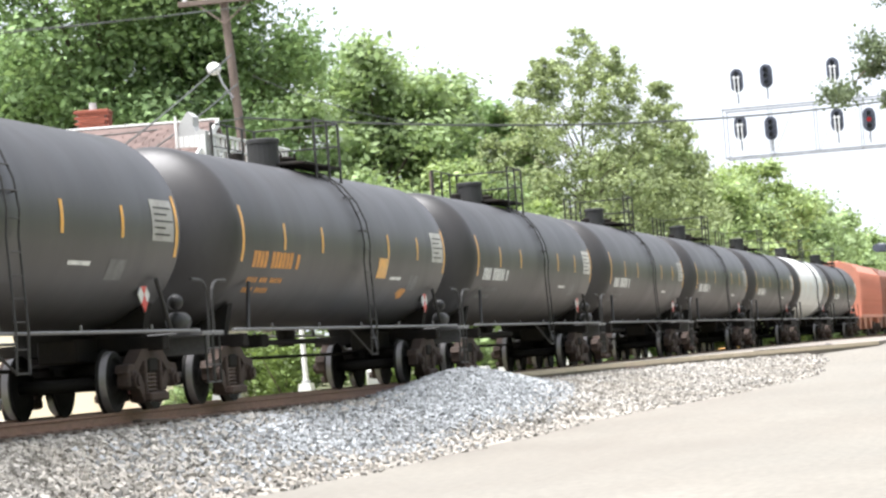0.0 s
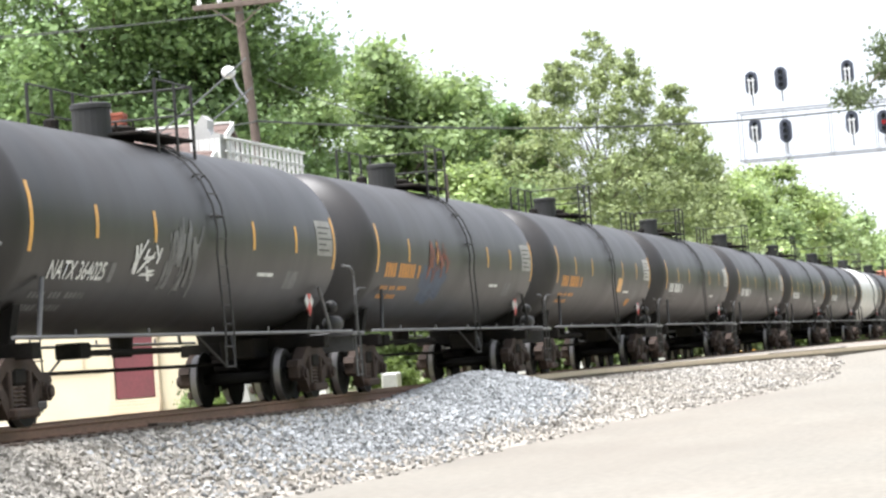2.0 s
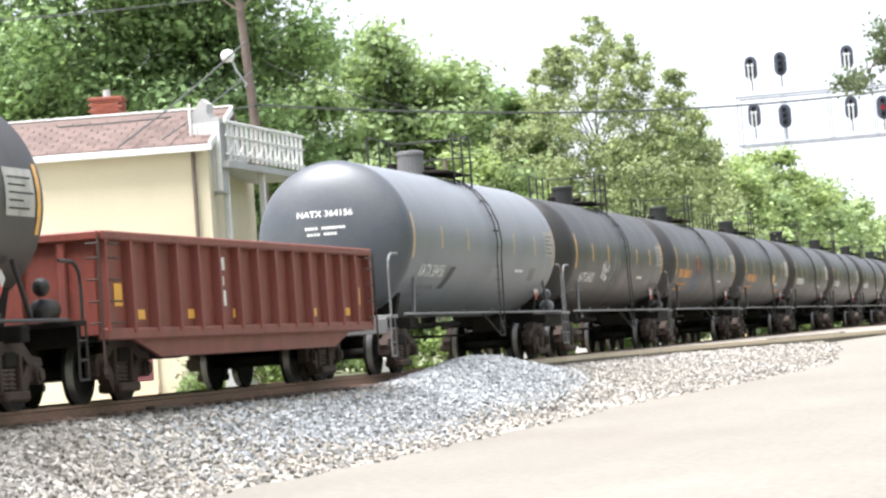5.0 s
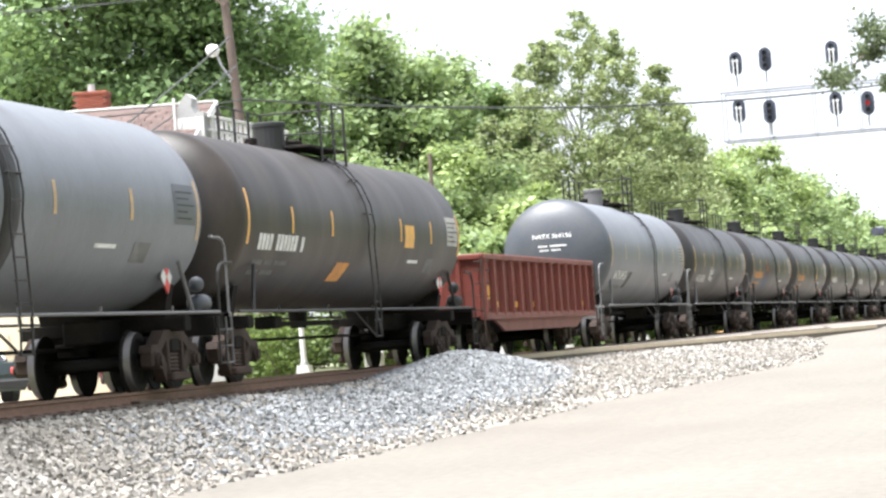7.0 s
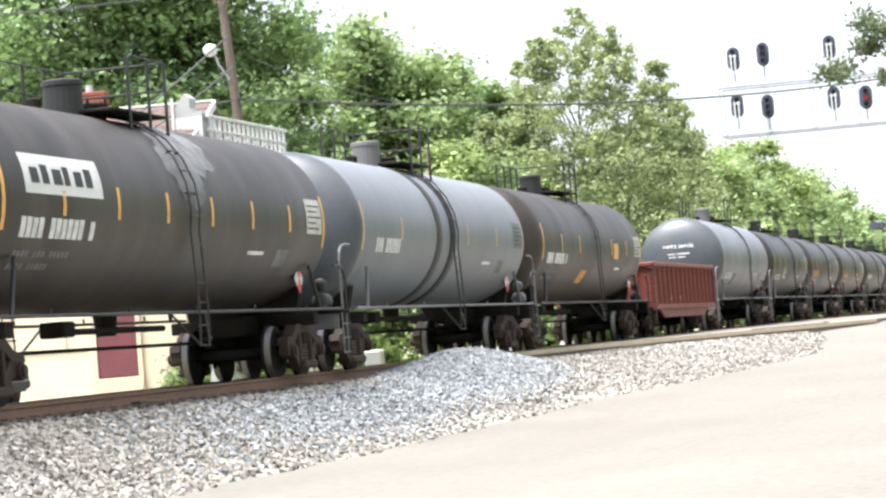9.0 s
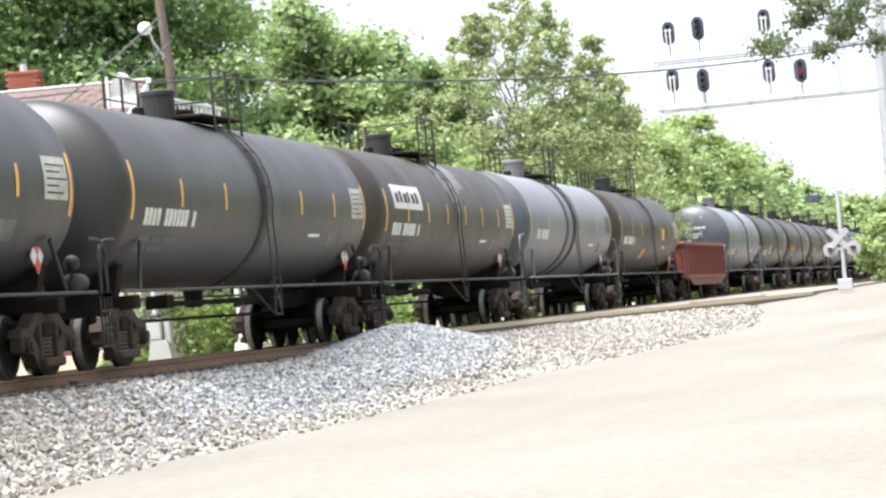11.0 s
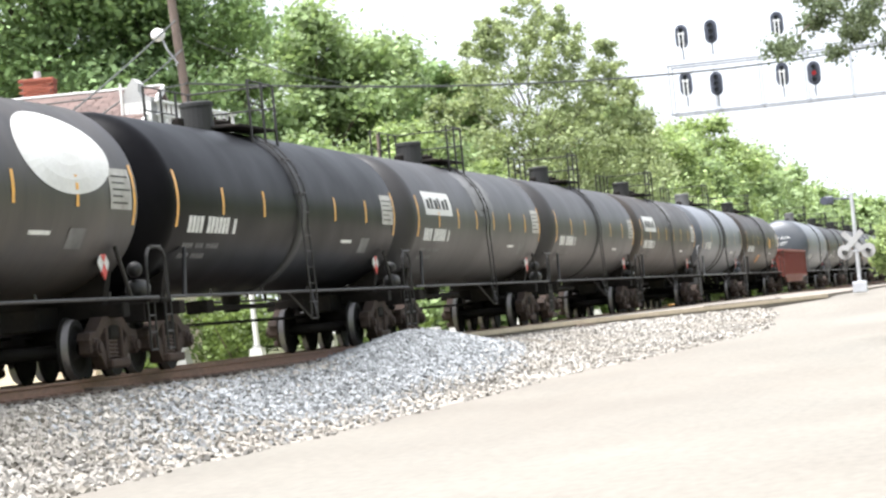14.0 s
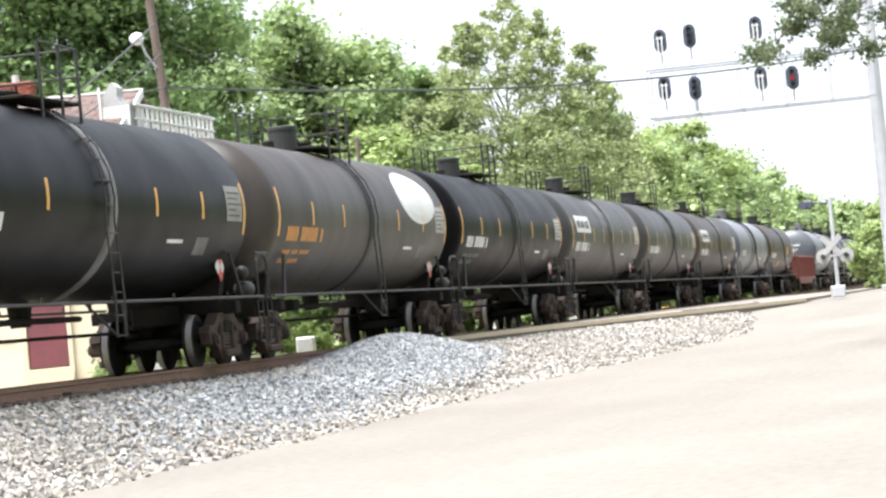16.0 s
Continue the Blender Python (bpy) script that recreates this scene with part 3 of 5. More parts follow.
    for dx, posts in ((0.85, (-0.55, 0.4, 1.25)), (-0.85, (-1.6, -0.55, 0.4, 1.25))):
        for dy in posts:
            common("railing_post", 0, lambda: rod(B(), (0, 0, -0.4), (0, 0, 0.9), 0.027, 6), M["rail_dark"], car, pose(dx, LAD + dy, top))
        common("top_rail", posts[0], lambda: rod(B(), (0, posts[0], 0), (0, 1.25, 0), 0.016, 6), M["rail_dark"], car, pose(dx, LAD, top + 0.9))
        common("mid_rail", posts[0], lambda: rod(B(), (0, posts[0], 0), (0, 0.4, 0), 0.015, 6), M["rail_dark"], car, pose(dx, LAD, top + 0.46))
    for dz in (0.46, 0.9):
        common("end_rail", 1, lambda: rod(B(), (-0.85, 1.25, 0), (0.85, 1.25, 0), 0.018, 6), M["rail_dark"], car, pose(0, LAD, top + dz))
    common("vent", 0, lambda: lathe(B(), [(-0.05, 0), (-0.05, 0.12), (0.16, 0.12), (0.18, 0.08), (0.2, 0)], 10, "Z"), M["steel"], car, pose(0, -2.4, top))
    # long handrail pipe low on each side
    for side in (1, -1):
        common("side_handrail", end, lambda: rod(B(), (0, -end + 0.9, 0), (0, end - 0.9, 0), 0.026, 8), M[sill], car, pose(side * 1.5, 0, 1.16))
        for k in range(5):
            common("handrail_stub", 0, lambda: rod(B(), (0, 0, -0.02), (0, 0, 0.1), 0.022, 5), M[sill], car, pose(side * 1.5, (-0.8 + 0.4 * k) * half, 1.16))
    # stub sills, saddles, end platforms
    for e in (-1, 1):
        bm = B()
        box(bm, (0, e * (half + 0.1), 0.95), (0.62, 3.2, 0.36), 0.03)
        prism(bm, [(-1.0, 1.05), (1.0, 1.05), (1.12, 1.62), (0.7, 1.4), (-0.7, 1.4), (-1.12, 1.62)], e * (half - 0.55), e * (half - 0.3), "Y")
        box(bm, (0, e * (half - 0.42), 1.0), (2.7, 0.32, 0.22), 0.02)
        part("stub_sill", bm, M["steel"], car)
        bm = B()
        box(bm, (0, e * (end - 0.3), 1.12), (2.9, 0.5, 0.07), 0.01)
        box(bm, (0, e * (end - 0.06), 0.95), (2.7, 0.07, 0.3), 0.01)
        part("end_platform", bm, M["rail_grey" if sill == "rail_grey" else "steel"], car)
        zt = 2.35 if tall_end else 1.95
        hm = M["rail_grey" if tall_end else rails]
        turn = pose(0, 0, 0, 0, 0, 0 if e > 0 else 180)
        for sx in (-1, 1):
            x = sx * 1.42
            common("grab_rail", (sx, end, zt), lambda: pipe(B(), [(x, end - 0.12, 1.1), (x, end - 0.12, zt - 0.3), (x, end - 0.16, zt - 0.14), (x, end - 0.27, zt - 0.04), (x, end - 0.42, zt), (x, half + 0.75, zt + 0.01)], 0.026), hm, car, turn)
            common("strut", (sx, half), lambda: rod(B(), (x, half - 0.35, 1.15), (sx * 1.36, half - 0.75, 1.95), 0.035), hm, car, turn)

            def sill_step():
                bm = B()
                for z in (0.35, 0.62, 0.88):
                    rod(bm, (x, end - 0.35, z), (x, end - 0.02, z), 0.016, 5)
                for dy in (-0.35, -0.02):
                    rod(bm, (x, end + dy, 0.33), (x, end + dy, 1.1), 0.02, 5)
                return bm
            common("sill_step", (sx, end), sill_step, hm, car, turn)
        coupler(car, e, end)
        add_truck(car, e * tc)
    # brake gear at the far end of the car
    bm = lathe(B(), [(-0.3, 0), (-0.27, 0.11), (-0.2, 0.15), (0.2, 0.15), (0.27, 0.11), (0.3, 0)], 18, "Y", (1.1, half + 1.0, 1.32))
    lathe(bm, [(-0.1, 0), (-0.09, 0.09), (0.0, 0.13), (0.09, 0.09), (0.1, 0)], 14, "Y", (1.15, half + 0.75, 1.62))
    part("air_reservoir", bm, M["rail_dark" if paint != "grey" else "dark_grey"], car, smooth=True)
    plate = prism(B(), [(-0.26, 0), (0, -0.26), (0.26, 0), (0, 0.26)], -0.01, 0.01)
    part("marker_plate", plate, M["letter"], car, "white diamond marker plate with red corners").matrix_basis = pose(1.22, half - 0.95, 1.72)
    for dz in (-0.13, 0.13):
        corner = prism(B(), [(-0.13, 0), (0, -0.13), (0.13, 0), (0, 0.13)], -0.012, 0.014)
        part("marker_corner", corner, M["red"], car).matrix_basis = pose(1.221, half - 0.95, 1.72 + dz)
    part("marker_bracket", rod(B(), (1.0, half - 0.95, 1.72), (1.215, half - 0.95, 1.72), 0.02, 6), M["steel"], car)
    bm = B()
    pipe(bm, [(0.9, half - 0.2, 2.9), (0.9, half + 0.5, 2.82), (0.85, half + 1.2, 2.86), (0.8, half + 1.9, 2.8)], 0.02)
    part("hose", bm, M["steel"], car)
    bm = B()
    rod(bm, (0.2, -2.2, 0.98), (0.2, 2.2, 0.98), 0.05)
    box(bm, (0.1, -2.4, 1.02), (0.4, 0.5, 0.24), 0.03)
    rod(bm, (-0.5, -tc, 0.72), (-0.5, tc, 0.72), 0.03)
    part("brake_rigging", bm, M["steel"], car)
    bm = lathe(B(), [(0.9, 0), (0.9, 0.16), (1.28, 0.2), (1.3, 0)], 12, "Z")
    part("outlet", bm, M["steel"], car)
    # lettering as bars
    if not bare:
        y = -half + 0.75
        if mark:
            stencil(car, mark, y + 0.25, letter_z, 2.15, 0.25, letters)
            bm = bars(B(), y + 2.6, letter_z - 0.02, 0.28, "c", 0.24, 0.2)
            tagged(part("lettering_box", bm, M["scuff_and_gleam"], car), kind="stuff")
        else:
            bm = B()
            bars(bm, y, letter_z, 0.27, "aaba aababa c", 0.22, 0.18)
            tagged(part("lettering", bm, M[letters], car), kind="stuff")
        bm = B()
        bars(bm, y, letter_z - 0.24, 0.08, "acab cab acaab", 0.15, 0.3)
        bars(bm, y, letter_z - 0.4, 0.08, "abca acbab", 0.15, 0.3)
        tagged(part("small_lettering", bm, M["scuff_and_gleam" if letters == "letter" else letters], car), kind="stuff")
    part("data_panel", patch(B(), half - 1.25, half - 0.25, 2.5, 3.12, 0.006, 1, 5), M[card], car, "pale stencilled data panel")
    bm = B()
    for k in range(5):
        w = (0.8, 0.6, 0.85, 0.5, 0.7)[k]
        patch(bm, half - 1.15, half - 1.15 + w, 2.985 - k * 0.1, 3.01 - k * 0.1, 0.011, 1, 1)
    tagged(part("data_line", bm, M["grime"], car), kind="stuff")
    bm = B()
    patch(bm, half - 2.9, half - 2.2, 1.92, 2.2, 0.005, 1, 2)
    for z in (1.92, 2.17):
        patch(bm, half - 2.9, half - 2.2, z, z + 0.035, 0.01, 1, 1)
    part("data_box", bm, M["scuff_and_gleam"], car)
    part("data_stroke", patch(B(), half - 4.6, half - 3.7, 2.1, 2.16, 0.007, 1, 1), M["letter"], car)
    return car


def end_lettering(car, half, z=3.2):
    """Bars across the tank head that faces the camera."""
    def on_head(x, zz):
        q = 1 - (x * x + (zz - ZC) ** 2) / R ** 2
        return (x, -half - 0.7 * math.sqrt(max(q, 0)) - 0.008, zz)
    bm = B()
    stencil(car, "NATX 364156", -0.6, z, 1.15, 0.13, "letter", head=half)
    for zz, h, w, pat, x in ((z - 0.25, 0.055, 0.07, "abab ababcba", -0.44), (z - 0.37, 0.055, 0.07, "abba abca", -0.4)):
        for ch in pat:
            if ch != " ":
                f = bm.faces.new([bm.verts.new(on_head(*p)) for p in ((x, zz), (x + w * 0.8, zz), (x + w * 0.8, zz + h), (x, zz + h))])
            x += w
    tagged(part("lettering", bm, M["letter"], car), kind="stuff")


def gondola_car(y0, half=7.3):
    car = thing("gondola_car", "short oxide-red ribbed steel gondola car", "gondola car", "train cars", m=pose(TRACK_X, y0, RAIL_Z))
    z0, z1, hw = 0.95, 2.32, 1.46
    for s in (-1, 1):
        bm = B()
        box(bm, (s * hw, 0, (z0 + z1) / 2 + 0.03), (0.05, 2 * half, z1 - z0 - 0.1))
        prism(bm, [(-half + 1.0, z0), (half - 1.0, z0), (half - 2.5, 0.6), (-half + 2.5, 0.6)], s * hw - 0.025, s * hw + 0.025)
        part("side_wall", bm, M["gondola"], car)
        rib = None
        for k in range(15):
            y = -half + 0.1 + (2 * half - 0.2) * k / 14
            if rib is None:
                rib = part("rib", prism(B(), [(-0.07, 0), (0.07, 0), (0.05, 0.13), (-0.05, 0.13)], z0 + 0.02, z1 - 0.06, "Z"), M["gondola"], car)
                rib.matrix_basis = pose(s * (hw + 0.02), y, 0, 0, 0, -90 * s)
            else:
                share(rib, pose(s * (hw + 0.02), y, 0, 0, 0, -90 * s), car)
        part("top_chord", box(B(), (s * (hw + 0.05), 0, z1), (0.2, 2 * half + 0.1, 0.13), 0.02), M["gondola"], car)
        part("side_sill", box(B(), (s * (hw + 0.05), 0, z0), (0.16, 2 * half, 0.16), 0.02), M["gondola"], car)
        for k in range(6):
            common("reflective_strip", "gondola", lambda: box(B(), (0, 0, 0), (0.012, 0.3, 0.14)), M["yellow"], car, pose(s * (hw + 0.032), -half + 1.7 + k * 2.28, 1.22))
    for e in (-1, 1):
        bm = B()
        box(bm, (0, e * half, (z0 + z1) / 2), (2 * hw, 0.06, z1 - z0))
        for x in (-1, -0.35, 0.35, 1):
            box(bm, (x, e * (half + 0.06), (z0 + z1) / 2), (0.12, 0.1, z1 - z0 - 0.1), 0.02)
        box(bm, (0, e * (half + 0.05), z1), (2 * hw + 0.2, 0.18, 0.13), 0.02)
        part("end_wall", bm, M["gondola"], car)
        bm = B()
        for z in (1.1, 1.4, 1.7, 2.0, 2.2):
            rod(bm, (hw - 0.05, e * (half + 0.2), z), (hw + 0.13, e * (half + 0.2), z), 0.016, 5)
            rod(bm, (hw + 0.16, e * (half - 0.55), z), (hw + 0.16, e * (half - 0.1), z), 0.016, 5)
        rod(bm, (hw + 0.13, e * (half + 0.2), 0.4), (hw + 0.13, e * (half + 0.2), 2.3), 0.02, 5)
        part("ladder", bm, M["truck"], car)
        box_m = box(B(), (0, e * (half - 0.3), 0.82), (0.6, 2.0, 0.34), 0.03)
        part("stub_sill", box_m, M["steel"], car)
        coupler(car, e, half + 1.1)
        add_truck(car, e * (half - 1.9))
    bm = box(B(), (0, 0, 0.9), (2.8, 2 * half - 0.1, 0.08))
    box(bm, (0, 0, 0.75), (0.5, 2 * half - 2, 0.3))
    part("floor", bm, M["steel"], car)
    part("scrap_load", prism(B(), [(-1.3, 1.2), (1.3, 1.2), (1.25, 2.1), (0.5, 2.3), (-0.5, 2.25), (-1.25, 2.05)], -half + 0.2, half - 0.2, "Y"), M["truck"], car)
    bm = B()
    for k, (w, h) in enumerate(((0.5, 0.2), (0.35, 0.14), (0.45, 0.24))):
        box(bm, (hw + 0.032, -half + 5.55, 2.0 - k * 0.27), (0.012, w, h))
    tagged(part("lettering", bm, M["letter"], car), kind="stuff")
    bm = B()
    for y in (-half + 0.75, half - 0.75):
        box(bm, (hw + 0.034, y, 1.5), (0.012, 0.32, 0.32))
    part("placard", bm, M["yellow"], car, "yellow square placard")
    return car


def hopper_car(label, y0, paint, half=8.2):
    car = thing("covered_hopper_car", label, "hopper car", "train cars", m=pose(TRACK_X, y0, RAIL_Z))
    bm = B()
    out = [(-1.5, 1.3), (1.5, 1.3), (1.56, 2.6), (1.5, 3.9), (1.15, 4.35), (0.5, 4.55), (-0.5, 4.55), (-1.15, 4.35), (-1.5, 3.9), (-1.56, 2.6)]
    prism(bm, out, -half, half, "Y")
    part("body", bm, M[paint], car)
    rib = None
    for k in range(12):
        for s in (-1, 1):
            y = -half + 0.15 + (2 * half - 0.3) * k / 11
            if rib is None:
                rib = part("rib", prism(B(), [(1.5, 1.3), (1.6, 1.3), (1.66, 2.6), (1.6, 3.9), (1.5, 3.9), (1.56, 2.6)], -0.05, 0.05, "Y"), M[paint], car)
                rib.matrix_basis = pose(0, y, 0, 0, 0, 0 if s > 0 else 180)
            else:
                share(rib, pose(0, y, 0, 0, 0, 0 if s > 0 else 180), car)
    bm = B()
    for k in range(3):
        y = (-0.55 + 0.55 * k) * half
        prism(bm, [(y - 2, 1.4), (y + 2, 1.4), (y + 0.4, 0.45), (y - 0.4, 0.45)], -1.1, 1.1)
    part("hopper_bay", bm, M[paint], car)
    part("roof_hatch", box(B(), (0, 0, 4.6), (0.7, 2 * half - 1.5, 0.12), 0.03), M[paint], car)
    for e in (-1, 1):
        bm = B()
        box(bm, (0, e * (half + 0.3), 1.0), (2.6, 0.9, 0.4), 0.03)
        for sx in (-1, 1):
            rod(bm, (sx * 1.4, e * (half + 0.7), 0.9), (sx * 1.4, e * (half + 0.7), 4.2), 0.03, 5)
        part("end_frame", bm, M[paint], car)
        coupler(car, e, half + 0.95)
        add_truck(car, e * (half - 0.9))
    part("side_sill", box(B(), (1.5, 0, 1.25), (0.15, 2 * half + 1.2, 0.22), 0.02), M[paint], car)
    return car


GREY_L = "grey steel tank car with dark head and ladder"
cars = []
# front of the visible train, then back along it
cars.append(hopper_car("tan covered hopper car with ribbed sides", 217.2, "hopper_tan"))
cars.append(hopper_car("brown covered hopper car with ribbed sides", 198.9, "hopper_brown"))
cars.append(hopper_car("faded orange covered hopper car with ribbed sides", 180.6, "hopper_orange"))
cars.append(tank_car("black steel tank car coupled behind hoppers", 162.2, paint="black", dome=0.5))
c = tank_car("black tank car with a broad white painted top", 143.9, paint="black", dome=0.5, bare=True)
part("white_top_paint", lathe(B(), [(-7.3, R + 0.004), (4.2, R + 0.004)], 48, "Y", (0, 0, ZC)), M["pale"], c, "white painted shell section", smooth=True)
cars.append(c)
for y in (125.6, 107.2, 88.75):
    cars.append(tank_car("weathered black steel tank car with yellow reflective strips", y, letters="letter", dome=0.5))
cars.append(tank_car("weathered black tank car with white lettering bars", 70.4, letters="letter", dome=0.5))
c = tank_car("weathered black tank car with orange lettering and yellow placard", 52.05, letters="orange_letter", dome=0.5)
part("placard", patch(B(), 1.75, 2.5, 2.12, 2.5, 0.008, 1, 2), M["yellow"], c, "yellow square placard")
part("red_spot", blob(B(), 4.3, 1.85, 0.35, 0.1, 0.006, 1, 14, 0.2), M["orange_letter"], c)
cars.append(c)
c = tank_car("brown-stained black tank car with orange lettering and graffiti", 33.75, letters="orange_letter", dome=0.5)
bm = B()
blob(bm, -2.6, 2.15, 1.15, 0.4, 0.005, 1, 26, 0.25, 3)
part("graffiti", bm, M["blue"], c, "faded blue and orange graffiti")
bm = B()
rnd = random.Random(5)
for k in range(30):
    y, z = -2.7 + rnd.gauss(0, 0.5), 2.55 + rnd.gauss(0, 0.1)
    patch(bm, y, y + rnd.uniform(0.05, 0.14), z - rnd.uniform(0.04, 0.2), z + rnd.uniform(0.05, 0.25), 0.008 + 0.0003 * k, 1, 3, rnd.uniform(-0.25, 0.25))
tagged(part("graffiti", bm, M["faded_red"], c), kind="stuff")
cars.append(c)
c = tank_car("weathered black tank car with pale graffiti scrawl", 15.75, tall_end=True, letter_z=1.95, mark="NATX 364025", dome=0.5)
bm = B()
rnd = random.Random(12)
for k in range(16):
    y, z = rnd.uniform(-3.3, -2.3), rnd.uniform(2.02, 2.4)
    if rnd.random() < 0.6:
        patch(bm, y, y + rnd.uniform(0.06, 0.12), z - 0.06, z + rnd.uniform(0.08, 0.2), 0.008 + 0.0004 * k, 1, 3, rnd.uniform(-0.35, 0.35))
    else:
        patch(bm, y, y + rnd.uniform(0.3, 0.6), z, z + 0.04, 0.008 + 0.0004 * k, 1, 1, 0.1)
tagged(part("graffiti", bm, M["letter"], c, "pale scrawled graffiti"), kind="stuff")
bm = B()
for k in range(26):
    y, z = -1.1 + rnd.gauss(0, 0.42), 2.35 + rnd.gauss(0, 0.2)
    patch(bm, y, y + rnd.uniform(0.05, 0.16), z - rnd.uniform(0.1, 0.4), z + rnd.uniform(0.05, 0.3), 0.005 + 0.0003 * k, 1, 3, rnd.uniform(-0.2, 0.3))
tagged(part("paint_smear", bm, M["scuff_and_gleam"], c), kind="stuff")
cars.append(c)
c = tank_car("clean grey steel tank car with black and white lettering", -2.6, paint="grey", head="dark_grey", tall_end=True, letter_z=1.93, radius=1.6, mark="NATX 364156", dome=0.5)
end_lettering(c, 7.5)
part("dark_patch", patch(B(), -4.25, -3.75, 1.7, 2.15, 0.006, 1, 3, 0.45), M["grime"], c)
cars.append(c)
cars.append(gondola_car(-20.95))
c = tank_car("dusty brown-black tank car with yellow strips and orange placard", -38.4, 8.1, paint="brown_black", sill="rail_dark")
part("placard", patch(B(), 3.0, 3.8, 2.4, 2.85, 0.008, 1, 2), M["yellow"], c, "yellow square placard")
part("placard", patch(B(), -2.1, -1.2, 1.72, 2.05, 0.008, 1, 2, 0.2), M["orange_letter"], c, "orange tilted placard")
cars.append(c)
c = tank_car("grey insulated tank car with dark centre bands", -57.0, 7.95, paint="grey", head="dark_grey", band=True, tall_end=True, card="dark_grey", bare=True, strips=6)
bm = bars(B(), -6.8, 2.25, 0.28, "aba aababa", 0.2)
tagged(part("lettering", bm, M["letter"], c), kind="stuff")
for s in (-1.35,):
    part("dark_band", lathe(B(), [(s - 0.27, R + 0.002), (s - 0.25, R + 0.012), (s + 0.25, R + 0.012), (s + 0.27, R + 0.002)], 48, "Y", (0, 0, ZC)), M["grime"], c, smooth=True)
cars.append(c)


def white_sign(car, half, z=2.8, w=3.0, h=0.52):
    """The pale name board painted high on the shell, with plain dark bars in it."""
    part("name_board", patch(B(), -half + 0.9, -half + 0.9 + w, z - 0.02, z + h, 0.006, 1, 4), M["pale"], car, "white painted name board with dark bars")
    bm = B()
    y = -half + 1.15
    for k, bw in enumerate((0.3, 0.26, 0.34, 0.22, 0.3, 0.28)):
        patch(bm, y, y + bw, z + 0.12, z + (0.38 if k % 2 else 0.33), 0.011, 1, 2)
        y += 0.42
    tagged(part("name_bar", bm, M["grime"], car), kind="stuff")


def spill(car, y, w=1.2, seed=2):
    rnd = random.Random(seed)
    bm = B()
    for k in range(5):
        blob(bm, y + rnd.uniform(-0.7, 0.7), 3.6 + rnd.uniform(-0.3, 0.35), 0.55 + rnd.random() * 0.4, 0.5, 0.004 + 0.0015 * k, 1, 20, 0.3, seed + k)
    part("pale_spill", bm, M["scuff_and_gleam"], car, "pale dried spill below the dome")


c = tank_car("black tank car with white name board and pale spill", -75.6, 7.9, paint="brown_black", sill="rail_dark", strips=8)
white_sign(c, 7.9)
spill(c, 0.6, seed=4)
cars.append(c)
cars.append(tank_car("plain black tank car with raised centre band", -93.5, 8.0, paint="black", sill="rail_dark", band=True))
c = tank_car("black tank car with white name board beside the ladder", -112.2, 7.95, paint="black", sill="rail_dark", strips=8)
white_sign(c, 7.95)
spill(c, 0.2, seed=14)
cars.append(c)
cars.append(tank_car("plain black tank car with white lettering bars", -130.4, 7.95, paint="clean_black", sill="rail_dark", band=True))
c = tank_car("black tank car with large white oval emblem", -148.4, 8.0, paint="brown_black", sill="rail_dark", letters="orange_letter", band=True)
part("oval_emblem", blob(B(), 5.1, 3.3, 1.9, 0.62, 0.007, 1, 36), M["pale"], c, "plain white oval emblem")
cars.append(c)
c = tank_car("glossy black tank car with a saddle band painted pale as a gleam", -166.7, 8.0, paint="clean_black", sill="rail_dark")
# saddle band whose pale colour stands in for the light it reflects
part("worn_band", lathe(B(), [(0.2, R + 0.002), (0.22, R + 0.014), (0.56, R + 0.014), (0.58, R + 0.002)], 48, "Y", (0, 0, ZC)), M["scuff_and_gleam"], c, "saddle band round the shell, its reflected light painted pale", smooth=True)
cars.append(c)

TRAIN = [(0.0, 0.0), (2.0, 26.2), (4.0, 52.2), (6.5, 84.9), (9.0, 117.6), (11.0, 143.7), (12.5, 163.2), (14.5, 188.5), (16.0, 208.0)]


def motions():
    for c in cars:
        m = c.matrix_basis.copy()
        walk(c, [(t, Matrix.Translation((0, d, 0)) @ m) for t, d in TRAIN])
    # wheels roll at the train's speed
    for o in wheelsets:
        y = o.matrix_basis.translation.y
        walk(o, [(k / 30, pose(0, y, 0.456, -math.degrees(along(TRAIN, k / 30) / 0.456) % 360)) for k in range(481)])


# ---------------------------------------------------------------- trees
def tube(verts, faces, pts, radii, seg=7):
    base = len(verts)
    for p, r in zip(pts, radii):
        for k in range(seg):
            a = 2 * math.pi * k / seg
            verts.append((p[0] + r * math.cos(a), p[1] + r * math.sin(a), p[2]))
    for i in range(len(pts) - 1):
        for k in range(seg):
            q = (k + 1) % seg
            faces.append((base + i * seg + k, base + i * seg + q, base + (i + 1) * seg + q, base + (i + 1) * seg + k))


